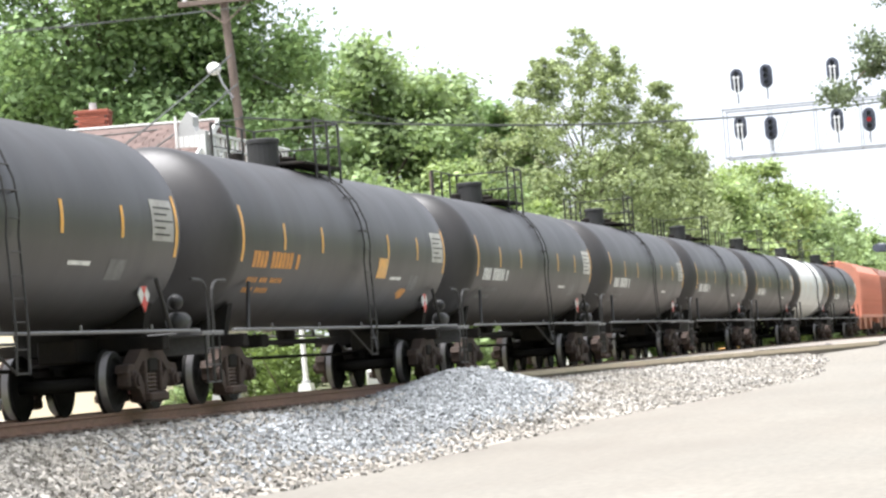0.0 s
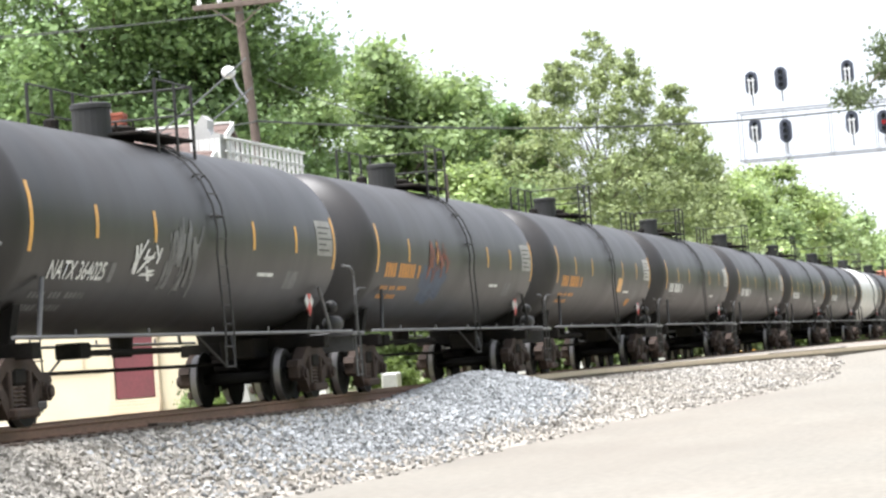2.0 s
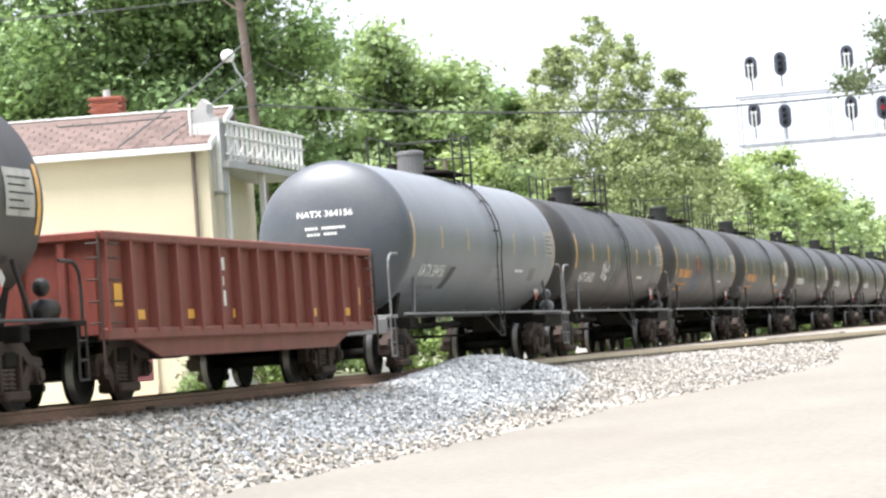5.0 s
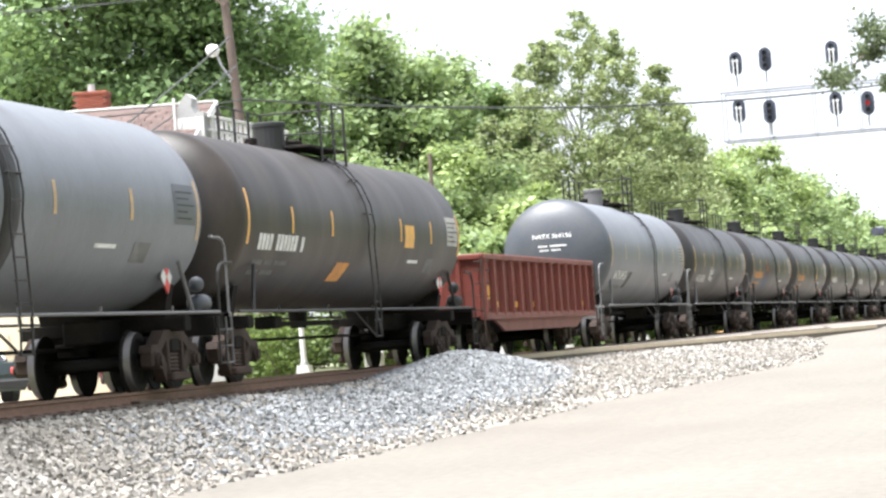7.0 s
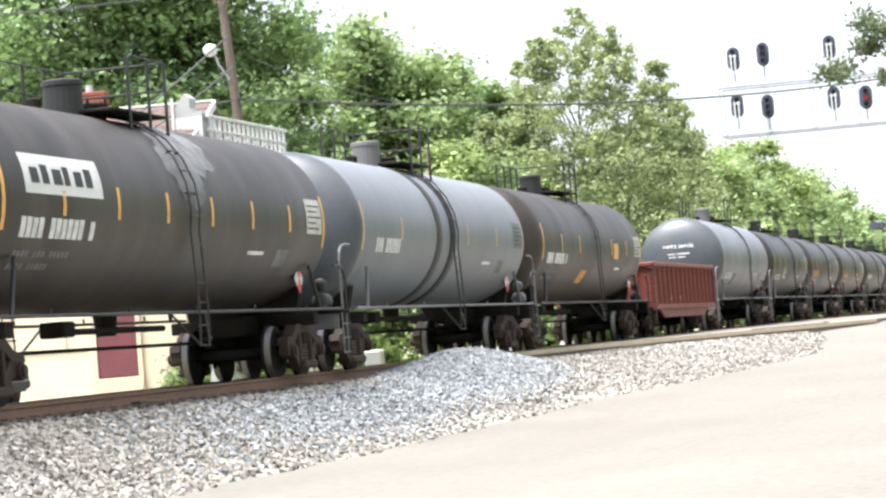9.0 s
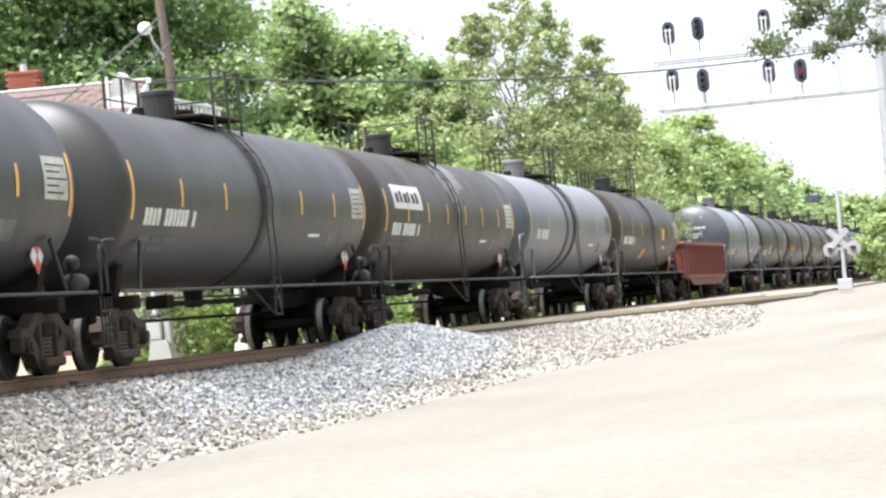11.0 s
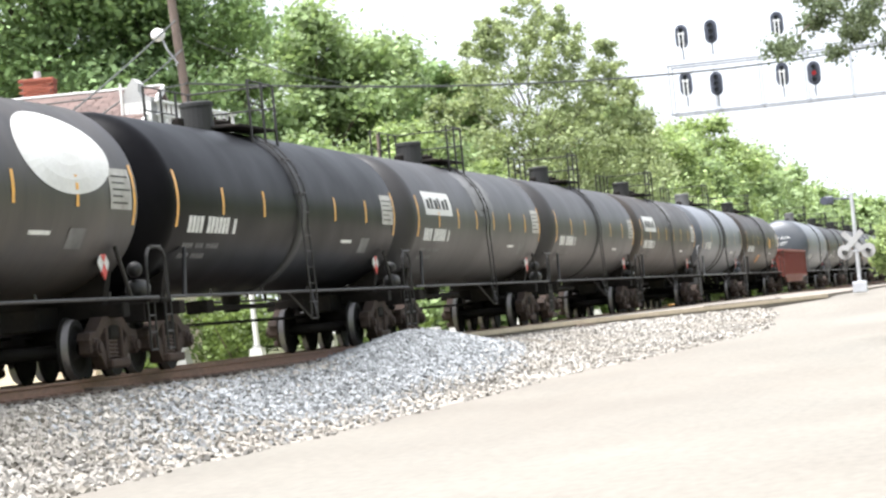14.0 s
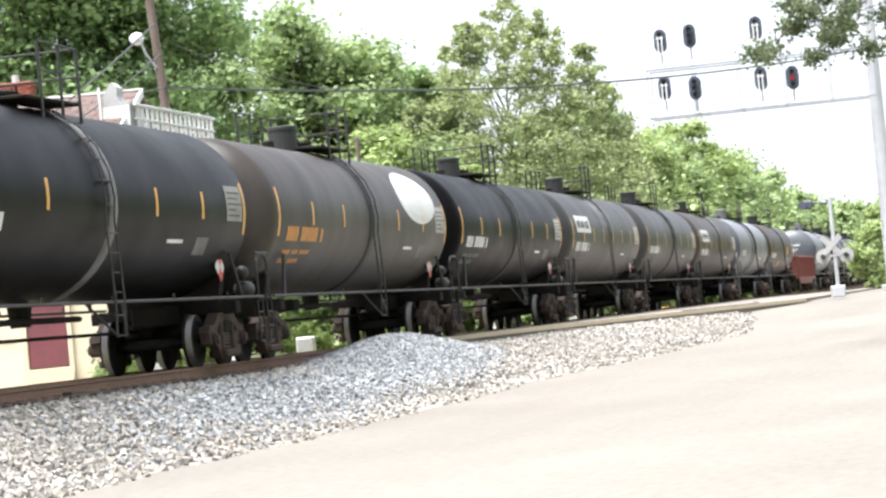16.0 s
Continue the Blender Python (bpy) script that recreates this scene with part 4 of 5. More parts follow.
def leaves(centres, radii, count, size, rng, squash=0.8, droop=0.0):
    """Small folded leaf sprays strewn through round clumps."""
    n = len(centres)
    which = rng.integers(0, n, count)
    d = rng.normal(size=(count, 3))
    d /= np.linalg.norm(d, axis=1)[:, None]
    rad = rng.random(count) ** 0.5 * np.clip(1.05 + 0.28 * rng.normal(size=count), 0.2, 1.9)
    p = centres[which] + d * (radii[which] * rad)[:, None] * np.array([1, 1, squash])
    u = rng.normal(size=(count, 3))
    u[:, 2] *= 0.6
    u[:, 2] -= droop
    u /= np.linalg.norm(u, axis=1)[:, None]
    w = np.cross(u, d + 0.3 * rng.normal(size=(count, 3)))
    w /= np.linalg.norm(w, axis=1)[:, None] + 1e-9
    s = size * rng.uniform(0.6, 1.4, count)
    u, w = u * s[:, None], w * (s * 0.55)[:, None]
    v = np.stack([p - u, p + w, p + u, p - w], 1).reshape(-1, 3)
    f = np.arange(count * 4).reshape(-1, 4)
    return v, f


def tree(label, x, y, height, width, leaf="mid", seed=1, count=7000, size=0.2, base=0.25, clumps=46, airy=1.0, z0=0.9, droop=0.0, depth=None, name="tree", cone=False):
    """A tree: tapered trunk, limbs to each clump, crown of small leaf sprays."""
    rng = np.random.default_rng(seed)
    ob = thing(name, label, "tree", m=pose(x, y, z0))
    depth = depth or width
    cz0, cz1 = height * base, height
    cen, rad = [], []
    # upright spires: offset across, offset in depth, top, half width low down
    spires = ((0.0, 0.0, 1.0, 0.3), (-0.31, 0.1, 0.86, 0.24), (0.2, -0.15, 0.92, 0.22), (0.34, 0.12, 0.82, 0.22), (-0.14, -0.2, 0.9, 0.22), (-0.44, -0.05, 0.7, 0.2), (0.46, -0.1, 0.68, 0.2))
    while len(cen) < clumps:
        q = rng.random()
        a, rr = rng.random() * 2 * math.pi, math.sqrt(rng.random()) * 0.95
        r = (0.1 + 0.075 * rng.random()) * (width + (cz1 - cz0)) / 2 * airy
        if cone:
            ox, oy, top, hw = spires[int(rng.integers(len(spires)))]
            q = q ** 0.85
            hw *= 0.16 + 1.6 * (1 - q) ** 0.8
            r *= 0.22 + 0.88 * (1 - q) ** 0.7
            cen.append(((ox + math.cos(a) * rr * hw) * width, (oy + math.sin(a) * rr * hw) * depth, cz0 + (cz1 * top - cz0) * q - r * 0.5))
            rad.append(r)
            continue
        zz = cz0 + (cz1 - cz0) * q
        prof = math.sin(math.pi * min(max(0.12 + 0.86 * q, 0), 1)) ** 0.6
        r *= 0.7 + 0.3 * prof
        cen.append((math.cos(a) * rr * prof * width / 2, math.sin(a) * rr * prof * depth / 2, min(zz, cz1 - r * 0.7)))
        rad.append(r)
    cen, rad = np.array(cen), np.array(rad)
    v, f = leaves(cen, rad, count, size, rng, 0.75, droop)
    v2, f2 = leaves(cen, rad * 0.72, int(count * (0.12 if cone else 0.5)), size * 1.6, rng, 0.75)
    v, f = np.concatenate([v, v2]), np.concatenate([f, f2 + len(v)])
    part("crown", (v.tolist(), f.tolist()), LEAF[leaf], ob)
    verts, faces = [], []
    tr = (0.008 if cone else 0.02) * height
    tops = []
    tpts = [(0.25 * math.sin(k * 1.3 + seed) * k / 6, 0.2 * math.cos(k + seed) * k / 6, height * 0.82 * k / 6) for k in range(7)]
    tube(verts, faces, tpts, [tr * (1.25 if k == 0 else 1 - 0.14 * k) for k in range(7)], 9)
    for k in range(0, len(cen), 9 if cone else 2):
        cpt = cen[k]
        z = max(min(cpt[2] * 0.72, height * 0.75), height * base * 0.6)
        i = z / (height * 0.82) * 6
        a = Vector(tpts[int(i)]).lerp(Vector(tpts[min(int(i) + 1, 6)]), i % 1)
        b = Vector(cpt)
        mid = a.lerp(b, 0.55) + Vector((0, 0, 0.12 * (b - a).length))
        r = tr * 0.34 * (1 - 0.6 * z / height)
        tube(verts, faces, [a, mid, b], [r, r * 0.6, r * 0.2], 5)
    part("trunk", (verts, faces), M["bark"], ob, smooth=True)
    return ob


def bush(label, x, y, w, h, seed, leaf="hedge", z0=0.9, d=None, count=1500, size=0.07, clumps=14):
    rng = np.random.default_rng(seed)
    ob = thing("bush", label, "bush", m=pose(x, y, z0))
    cen = np.stack([rng.uniform(-w / 2, w / 2, clumps), rng.uniform(-(d or w) / 2, (d or w) / 2, clumps), rng.uniform(0.15, 0.8, clumps) * h], 1)
    v, f = leaves(cen, np.full(clumps, 0.3 * h), count, size, rng)
    part("foliage", (v.tolist(), f.tolist()), LEAF[leaf], ob)
    verts, faces = [], []
    for k in range(0, clumps, 3):
        tube(verts, faces, [(0, 0, 0), tuple(cen[k] * 0.6), tuple(cen[k])], [0.03, 0.02, 0.008], 4)
    part("stem", (verts, faces), M["bark"], ob)
    return ob


DG = "large dark green broadleaf tree behind the railway"
GG = "green broadleaf tree in the row behind the track"
tree(DG, -33.0, 94, 22.5, 13, "dark", 11, 85000, 0.108, 0.2, 140, 0.95)
tree(DG, -39.5, 106, 14, 11, "dark", 35, 32000, 0.13, 0.1, 80)
tree(GG, -31.6, 113, 12.0, 8.5, "mid", 34, 22000, 0.125, 0.06, 60)
tree(DG, -43, 100, 12.5, 13, "dark", 12, 26000, 0.13, 0.15, 80, 1.1)
tree(DG, -29.7, 97, 19, 8, "dark", 13, 30000, 0.105, 0.2, 70)
tree(GG, -29.3, 118, 14.7, 8.4, "mid", 14, 20400, 0.133, 0.08, 78)
tree(GG, -27.6, 121, 13.2, 8, "mid", 15, 17850, 0.126, 0.05, 65)
tree(GG, -25.8, 116, 9.0, 6.5, "fresh", 16, 12750, 0.111, 0.05, 52)
tree(GG, -27.5, 133, 13.3, 8, "dark", 17, 16575, 0.139, 0.05, 65)
tree("tall airy pale green tree with thin branches", -22.3, 131, 15.9, 10.2, "pale", 18, 72000, 0.085, 0.08, 900, 0.62, droop=0.5, cone=True)
tree(GG, -21.5, 138, 10.5, 8, "pale", 19, 15300, 0.105, 0.05, 65)
tree(GG, -21.8, 150, 11.5, 8, "mid", 20, 16575, 0.118, 0.05, 65)
tree(GG, -22.0, 165, 10.5, 9, "fresh", 21, 16575, 0.126, 0.05, 65)
tree(GG, -22.5, 180, 11.5, 9, "mid", 22, 15300, 0.139, 0.05, 65)
tree(GG, -22.5, 198, 13.0, 10, "fresh", 23, 15300, 0.153, 0.05, 65)
tree(GG, -22.5, 222, 12.0, 11, "mid", 24, 10200, 0.205, 0.05, 80, 1.35)
tree(GG, -22.8, 250, 11.5, 12, "mid", 25, 8500, 0.230, 0.05, 80, 1.35)
tree(GG, -23.0, 285, 10.5, 14, "mid", 26, 8500, 0.262, 0.05, 80, 1.35)
tree(GG, -21.0, 330, 10.0, 16, "mid", 27, 8500, 0.295, 0.05, 80, 1.35)
tree(GG, -26.5, 108, 7.5, 8, "mid", 28, 12750, 0.118, 0.04, 57)
tree(GG, -24.0, 126, 7.5, 7, "fresh", 29, 12750, 0.111, 0.04, 57)
tree("low green tree beside the road crossing", -5.4, 168, 8.2, 6.4, "mid", 30, 10200, 0.148, 0.04, 50)
tree("low yellow-green tree beside the road crossing", -6.3, 150, 4.6, 4.0, "fresh", 31, 6800, 0.115, 0.04, 40)
tree("green tree beyond the crossing", -3.0, 230, 12, 13, "mid", 32, 8500, 0.230, 0.05, 46)
tree("green tree beyond the crossing", 8.0, 200, 13, 14, "mid", 33, 8500, 0.230, 0.05, 46)

for k, (x, y, h) in enumerate(((-21.5, 104, 4.6), (-22, 113, 6.0), (-21, 122, 5.2), (-20.8, 146, 6.5), (-20.8, 160, 6.2), (-20.5, 175, 6.6), (-20.8, 190, 6.6), (-21, 212, 7), (-21, 236, 7), (-21, 265, 7))):
    tree("low leafy tree in the thicket behind the track", x, y, h, 8.5, ("mid", "fresh", "dark", "mid")[k % 4], 60 + k, 6500, 0.17 + 0.0008 * (y - 100), 0.02, 44, depth=11)

# roadside tree whose limbs hang over the road
rng = np.random.default_rng(77)
ob = thing("tree", "roadside tree with overhanging leafy branches", "tree", m=pose(3.2, 62, 0))
limbs = [((-0.2, 0, 10.0), (-5.6, -0.4, 8.9), (-7.7, -0.8, 6.9)), ((-0.2, 0, 7.4), (-4.6, 0, 7.7), (-7.9, -0.6, 6.9)), ((-0.2, 0, 7.0), (-3.2, 0.3, 7.3), (-6.9, 0.5, 6.5)), ((-0.3, 0, 8.0), (-4.6, 0.8, 8.6), (-6.8, 1.0, 7.0)), ((0, 0, 9.6), (-3.5, 1.0, 10.4), (-7.2, 1.4, 9.0)),
         ((0.2, 0, 8.5), (0.5, 2, 11), (1.5, 4, 12)), ((0.2, 0, 8), (3, -1, 10.5), (5, -2, 11)), ((0, 0, 8.2), (-2.4, -2, 11), (-4, -3, 12))]
verts, faces, cen, rad = [], [], [], []
tube(verts, faces, [(0, 0, 0), (0.1, 0, 3), (-0.1, 0.1, 6), (0, 0, 9), (0.1, 0.2, 12)], [0.34, 0.27, 0.22, 0.15, 0.04], 10)
for a, b, c3 in limbs:
    tube(verts, faces, [a, b, c3], [0.1, 0.06, 0.015], 6)
    for k in range(15):
        f = k / 14
        p = (Vector(a).lerp(Vector(b), f) if f < 0.5 else Vector(b).lerp(Vector(c3), (f - 0.5) * 2)) if k else Vector(b)
        cen.append((p.x + rng.uniform(-0.3, 0.3), p.y + rng.uniform(-0.6, 0.6), p.z + rng.uniform(-0.3, 0.3)))
        rad.append(0.42 + 0.36 * rng.random())
v, f = leaves(np.array(cen), np.array(rad) * 0.62, 30000, 0.06, rng, 0.7, 0.8)
part("crown", (v.tolist(), f.tolist()), LEAF["shade"], ob)
part("trunk", (verts, faces), M["bark"], ob, smooth=True)

bush("low green hedge beside the building", -19.6, 66.6, 1.5, 1.9, 41, "hedge", 0.9, 1.6, 3000, 0.07, 22)
bush("narrow dark hedge at the building's corner", -20.75, 65.1, 0.7, 2.0, 46, "shade", 0.9, 0.7, 2200, 0.06, 18)
bush("low green hedge between post and track", -18.6, 64.6, 0.9, 1.5, 47, "hedge", 0.9, 1.2, 2400, 0.06, 18)
bush("small round garden bush", -21.2, 64.2, 0.7, 0.55, 42, "mid", 0.9, 0.7, 900, 0.05)
bush("small round garden bush", -20.6, 64.4, 0.7, 0.6, 43, "hedge", 0.9, 0.7, 900, 0.05)
bush("low green hedge behind the track", -18.6, 74, 1.2, 1.0, 44, "hedge", 0.9, 3.0, 2000, 0.07)
bush("low green hedge behind the track", -19.2, 84, 1.4, 1.2, 45, "hedge", 0.9, 5.0, 2400, 0.08)


# ---------------------------------------------------------------- building behind the track
bld = thing("building", "cream painted building with pink shingled roof and chimney", "building", kind="structure", m=pose(-20.9, 66, 0.9, 0, 0, 10))
W_, D_, H_ = 13.0, 9.0, 5.95
bm = B()
box(bm, (-W_ / 2, 0.12, H_ / 2), (W_, 0.24, H_))
wall = part("wall", bm, M["cream"], bld)
bm = B()
box(bm, (-0.12, D_ / 2 + 0.12, H_ / 2), (0.24, D_ - 0.24, H_))
part("wall", bm, M["cream"], bld)
bm = B()
box(bm, (-W_ / 2, D_, H_ / 2), (W_, 0.24, H_))
part("wall", bm, M["cream"], bld)
bm = B()
prism(bm, [(-0.35, H_), (D_ / 2, H_ + 1.25), (D_ + 0.35, H_), (D_ + 0.35, H_ + 0.12), (D_ / 2, H_ + 1.38), (-0.35, H_ + 0.12)], -W_, 0.1, "X")
roof = part("roof", bm, M["brick_wall"], bld, "pink shingled roof")
shingle = part("shingle", box(B(), (0, 0, 0), (0.42, 0.3, 0.02)), M["brick"], roof)
slope = math.degrees(math.atan2(1.26, D_ / 2 + 0.35))
shingle.matrix_basis = pose(0, 0, 0) @ Matrix.Translation((-0.2, -0.2, H_ + 0.18)) @ pose(0, 0, 0, slope + 2)
for r in range(11):
    for k in range(25):
        if r or k:
            f = (0.15 + 0.4 * r)
            share(shingle, Matrix.Translation((-0.15 - 0.44 * k - 0.22 * (r % 2), -0.35 + f * math.cos(radians(slope)), H_ + 0.135 + f * math.sin(radians(slope)))) @ pose(0, 0, 0, slope + 3), roof)
bm = B()
box(bm, (-W_ / 2, -0.37, H_ + 0.02), (W_ + 0.2, 0.05, 0.16), 0.01)
part("fascia", bm, M["white"], bld)
bm = B()
box(bm, (-W_ / 2 + 0.05, D_ / 2, H_ + 1.4), (W_ + 0.1, 0.22, 0.06), 0.01)
part("ridge_cap", bm, M["white"], bld)
bm = B()
for s in (0.1,):
    prism(bm, [(-0.38, H_ - 0.05), (D_ / 2, H_ + 1.22), (D_ / 2, H_ + 1.42), (-0.38, H_ + 0.16)], s, s + 0.05, "X")
part("bargeboard", bm, M["white"], bld)
prism_gable = prism(B(), [(0.1, H_), (D_ - 0.1, H_), (D_ / 2, H_ + 1.2)], -0.24, -0.02, "X")
part("gable", prism_gable, M["pale_grey"], bld)
# maroon door in a beige frame over beige steps
door = part("door", box(B(), (-2.15, -0.03, 1.25), (0.95, 0.06, 1.6), 0.01), M["maroon"], bld, "maroon painted door")
bm = B()
for x in (-2.7, -1.6):
    box(bm, (x, -0.05, 1.2), (0.12, 0.12, 2.3), 0.01)
box(bm, (-2.15, -0.05, 2.2), (1.3, 0.14, 0.2), 0.01)
part("door_frame", bm, M["beige"], bld)
bm = B()
for k in range(5):
    box(bm, (-2.15, -0.1 - 0.12 * (4 - k) / 2, 0.045 + 0.085 * k), (1.25, 0.14 + 0.12 * (4 - k), 0.08), 0.006)
part("step", bm, M["beige"], bld)
bm = B()
rod(bm, (-0.35, -0.1, 0), (-0.35, -0.1, H_), 0.05)
part("downpipe", bm, M["pole"], bld)
bm = B()
for k in range(7):
    box(bm, (-3.4 - k * 1.4, -0.02, 1.42), (0.03, 0.06, 0.45))
box(bm, (-7.6, -0.02, 1.2), (9.4, 0.06, 0.04))
part("trim_batten", bm, M["beige"], bld)

chim = thing("chimney", "orange-red brick chimney with pale cap", "chimney", m=pose(-25.0, 70.6, 6.9, 0, 0, 10))
core = part("core", box(B(), (0, 0, 0.9), (0.78, 0.6, 1.8)), M["concrete"], chim)
brk = part("brick", box(B(), (0, 0, 0), (0.2, 0.1, 0.065), 0.006), M["chimney"], chim)
brk.matrix_basis = pose(-0.3, -0.31, 0.9)
for r in range(24):
    for k in range(4):
        share(brk, pose(-0.3 + 0.2 * k + (0.05 if r % 2 else -0.05), -0.3, 0.04 + 0.075 * r), chim)
    for k in range(3):
        share(brk, pose(0.39, -0.2 + 0.21 * k, 0.04 + 0.075 * r, 0, 0, 90), chim)
part("cap", box(B(), (0, 0, 1.84), (0.92, 0.74, 0.1), 0.02), M["chimney"], chim)
part("flue_pot", lathe(B(), [(1.88, 0.11), (2.1, 0.09), (2.1, 0.06), (1.9, 0.06)], 12, "Z"), M["pale_grey"], chim)

# grey louvred dormer and white-railed deck at the building's end
dorm = thing("roof_vent_house", "pale grey boarded vent house with stepped top", "vent house", m=pose(-21.1, 66.9, 6.2))
part("body", prism(B(), [(-0.34, -0.4), (0.34, -0.4), (0.34, 1.2), (0.36, 1.45), (0.2, 1.5), (0.12, 1.42), (0.04, 1.6), (0.06, 1.82), (-0.08, 1.95), (-0.2, 1.8), (-0.34, 1.6)], -0.25, 0.25, "Y"), M["pale_grey"], dorm)
board = part("board", box(B(), (0, -0.262, 0.5), (0.12, 0.02, 1.7)), M["white"], dorm)
for k in (-2, -1, 1, 2):
    share(board, pose(0.14 * k, 0, 0), dorm)
part("post", rod(B(), (-0.38, -0.3, 0.4), (-0.38, -0.3, 1.85), 0.035), M["white"], dorm)
part("bracket", rod(B(), (-0.75, -0.3, 0.7), (-0.3, -0.3, 1.0), 0.04), M["white"], dorm)

deck = thing("railed_deck", "white timber railing round a raised deck", "deck", m=pose(-20.75, 67.0, 0.9))
bm = B()
box(bm, (-0.6, 3.4, 5.6), (1.5, 7.4, 0.16))
part("deck_floor", bm, M["pale_grey"], deck)
for y in (0.2, 3.3, 6.6):
    part("column", box(B(), (-0.1, y, 2.76), (0.14, 0.14, 5.52), 0.01), M["white"], deck)
bm = B()
box(bm, (0.08, 3.3, 6.66), (0.09, 7.0, 0.07), 0.01)
box(bm, (0.08, 3.3, 6.32), (0.06, 7.0, 0.05), 0.01)
box(bm, (0.08, 3.3, 5.86), (0.06, 7.0, 0.05), 0.01)
part("handrail", bm, M["white"], deck)
post = part("baluster", box(B(), (0.08, 0, 6.2), (0.07, 0.07, 0.92), 0.008), M["white"], deck)
for k in range(1, 17):
    share(post, pose(0, 0.41 * k, 0), deck)
bm = B()
for k in range(8):
    a, b = 0.82 * k, 0.82 * (k + 1)
    rod(bm, (0.08, a, 5.86), (0.08, b, 6.32), 0.02, 5)
part("brace", bm, M["white"], deck)

# ---------------------------------------------------------------- utility pole, lamp and cables
up = thing("utility_pole", "leaning weathered wooden utility pole with crossarm", "utility pole", m=pose(-22.15, 76, 0.71) @ Matrix.Scale(1.1875, 4))
bm = B()
rod(bm, (0, 0, 0), (-0.72, 0, 11.5), 0.13, 14, 0.095)
part("pole", bm, M["pole"], up, smooth=False)
bm = B()
box(bm, (-0.56, -0.16, 9.55), (2.2, 0.1, 0.12), 0.01)
rod(bm, (-0.55, -0.16, 9.0), (-1.2, -0.16, 9.5), 0.02)
rod(bm, (-0.55, -0.16, 9.0), (0.1, -0.16, 9.5), 0.02)
part("crossarm", bm, M["pole"], up)
for x in (-1.5, -1.0, 0.0, 0.4):
    part("insulator", lathe(B(), [(9.6, 0), (9.6, 0.05), (9.67, 0.07), (9.7, 0.04), (9.78, 0.06), (9.82, 0)], 10, "Z", (x, -0.16, 0)), M["lamp"], up)
bm = B()
pipe(bm, [(-0.5, -0.1, 7.25), (-0.68, -0.3, 7.6), (-0.78, -0.35, 7.95)], 0.03)
part("lamp_arm", bm, M["silver"], up)
part("lamp_globe", lathe(B(), [(7.79, 0), (7.81, 0.1), (7.89, 0.16), (7.98, 0.17), (8.06, 0.12), (8.1, 0)], 16, "Z", (-0.84, -0.36, 0)), M["lamp"], up, "white globe street light", smooth=True)


def cable(label, a, b, sag, r=0.02, n=24):
    cu = B()
    a, b = Vector(a), Vector(b)
    pts = []
    for k in range(n + 1):
        f = k / n
        p = a.lerp(b, f)
        p.z -= sag * 4 * f * (1 - f)
        pts.append(p)
    pipe(cu, pts, r, 5)
    return tagged(part("cable", cu, M["wire"]), label, "cable", "overhead cables")


cable("dark overhead cable from pole across the track", (-22.56, 75.82, 8.75), (-4.95, 117, 11.0), 0.68, 0.034, 40)
cable("dark overhead cable beside the building", (-22.56, 75.82, 8.72), (-23.2, 62, 7.35), 0.06, 0.02)
cable("twisted service cable from pole to building", (-22.68, 75.76, 10.51), (-22.6, 64.5, 7.0), 0.08, 0.026)
cable("twisted service cable from pole to building", (-22.56, 75.76, 9.68), (-21.7, 65.0, 7.1), 0.06, 0.022)
cable("thin overhead cable on the pole crossarm", (-22.09, 75.76, 11.81), (-33, 52, 9.4), 0.3, 0.014)
cable("thin overhead cable on the pole crossarm", (-23.28, 75.76, 11.81), (-34, 55, 9.7), 0.3, 0.014)
cable("thin overhead cable running behind the trees", (-22.21, 76.12, 9.91), (-20.6, 100, 10.0), 0.5, 0.014)
far_pole = thing("utility_pole", "small grey pole with white transformer", "utility pole", m=pose(-18.65, 82, 0.9))
part("pole", rod(B(), (0, 0, 0), (0, 0, 6.3), 0.08, 10, 0.06), M["pole"], far_pole)
part("transformer", lathe(B(), [(4.75, 0), (4.75, 0.16), (4.82, 0.2), (4.9, 0.2), (4.95, 0.12), (5.1, 0.1), (5.1, 0)], 12, "Z", (0, -0.1, 0)), M["lamp"], far_pole)

# ---------------------------------------------------------------- signals
gan = thing("signal_bridge", "silver cantilever signal bridge over the track", "signal bridge", m=pose(0, 117, 0))
bm = B()
Y2 = 1.3
for y in (0, Y2):
    for z in (9.05, 11.05):
        box(bm, (-9.5, y, z), (9.3, 0.065, 0.065))
part("chord", bm, M["bridge_grey"], gan)
strut = None
for k in range(6):
    x = -14.1 + 1.86 * k
    for y in (0, Y2):
        bm = B()
        rod(bm, (x, y, 9.05), (x, y, 11.05), 0.02, 6)
        part("post", bm, M["bridge_grey"], gan)
for k in range(5):
    x = -14.1 + 1.86 * k
    part("diagonal", rod(B(), (x, Y2, 9.05), (x + 0.93, Y2, 11.05), 0.014, 5), M["bridge_grey"], gan)
for k in range(6):
    part("cross_tie", rod(B(), (-14.1 + 1.86 * k, 0, 9.05), (-14.1 + 1.86 * k, Y2, 9.05), 0.025, 5), M["bridge_grey"], gan)
bm = B()
rod(bm, (-4.9, 0.6, road_z(117)), (-4.9, 0.6, 13), 0.3, 14, 0.26)
for k in range(12):
    box(bm, (-5.2, 0.3, 1.6 + 0.6 * k), (0.03, 0.4, 0.03))
part("mast", bm, M["silver"], gan)
part("base", box(B(), (-4.9, 0.6, 1.1), (1.0, 1.0, 0.5), 0.04), M["concrete"], gan)
part("cabinet", box(B(), (-4.85, 0.2, 2.4), (0.6, 0.4, 1.3), 0.03), M["silver"], gan)


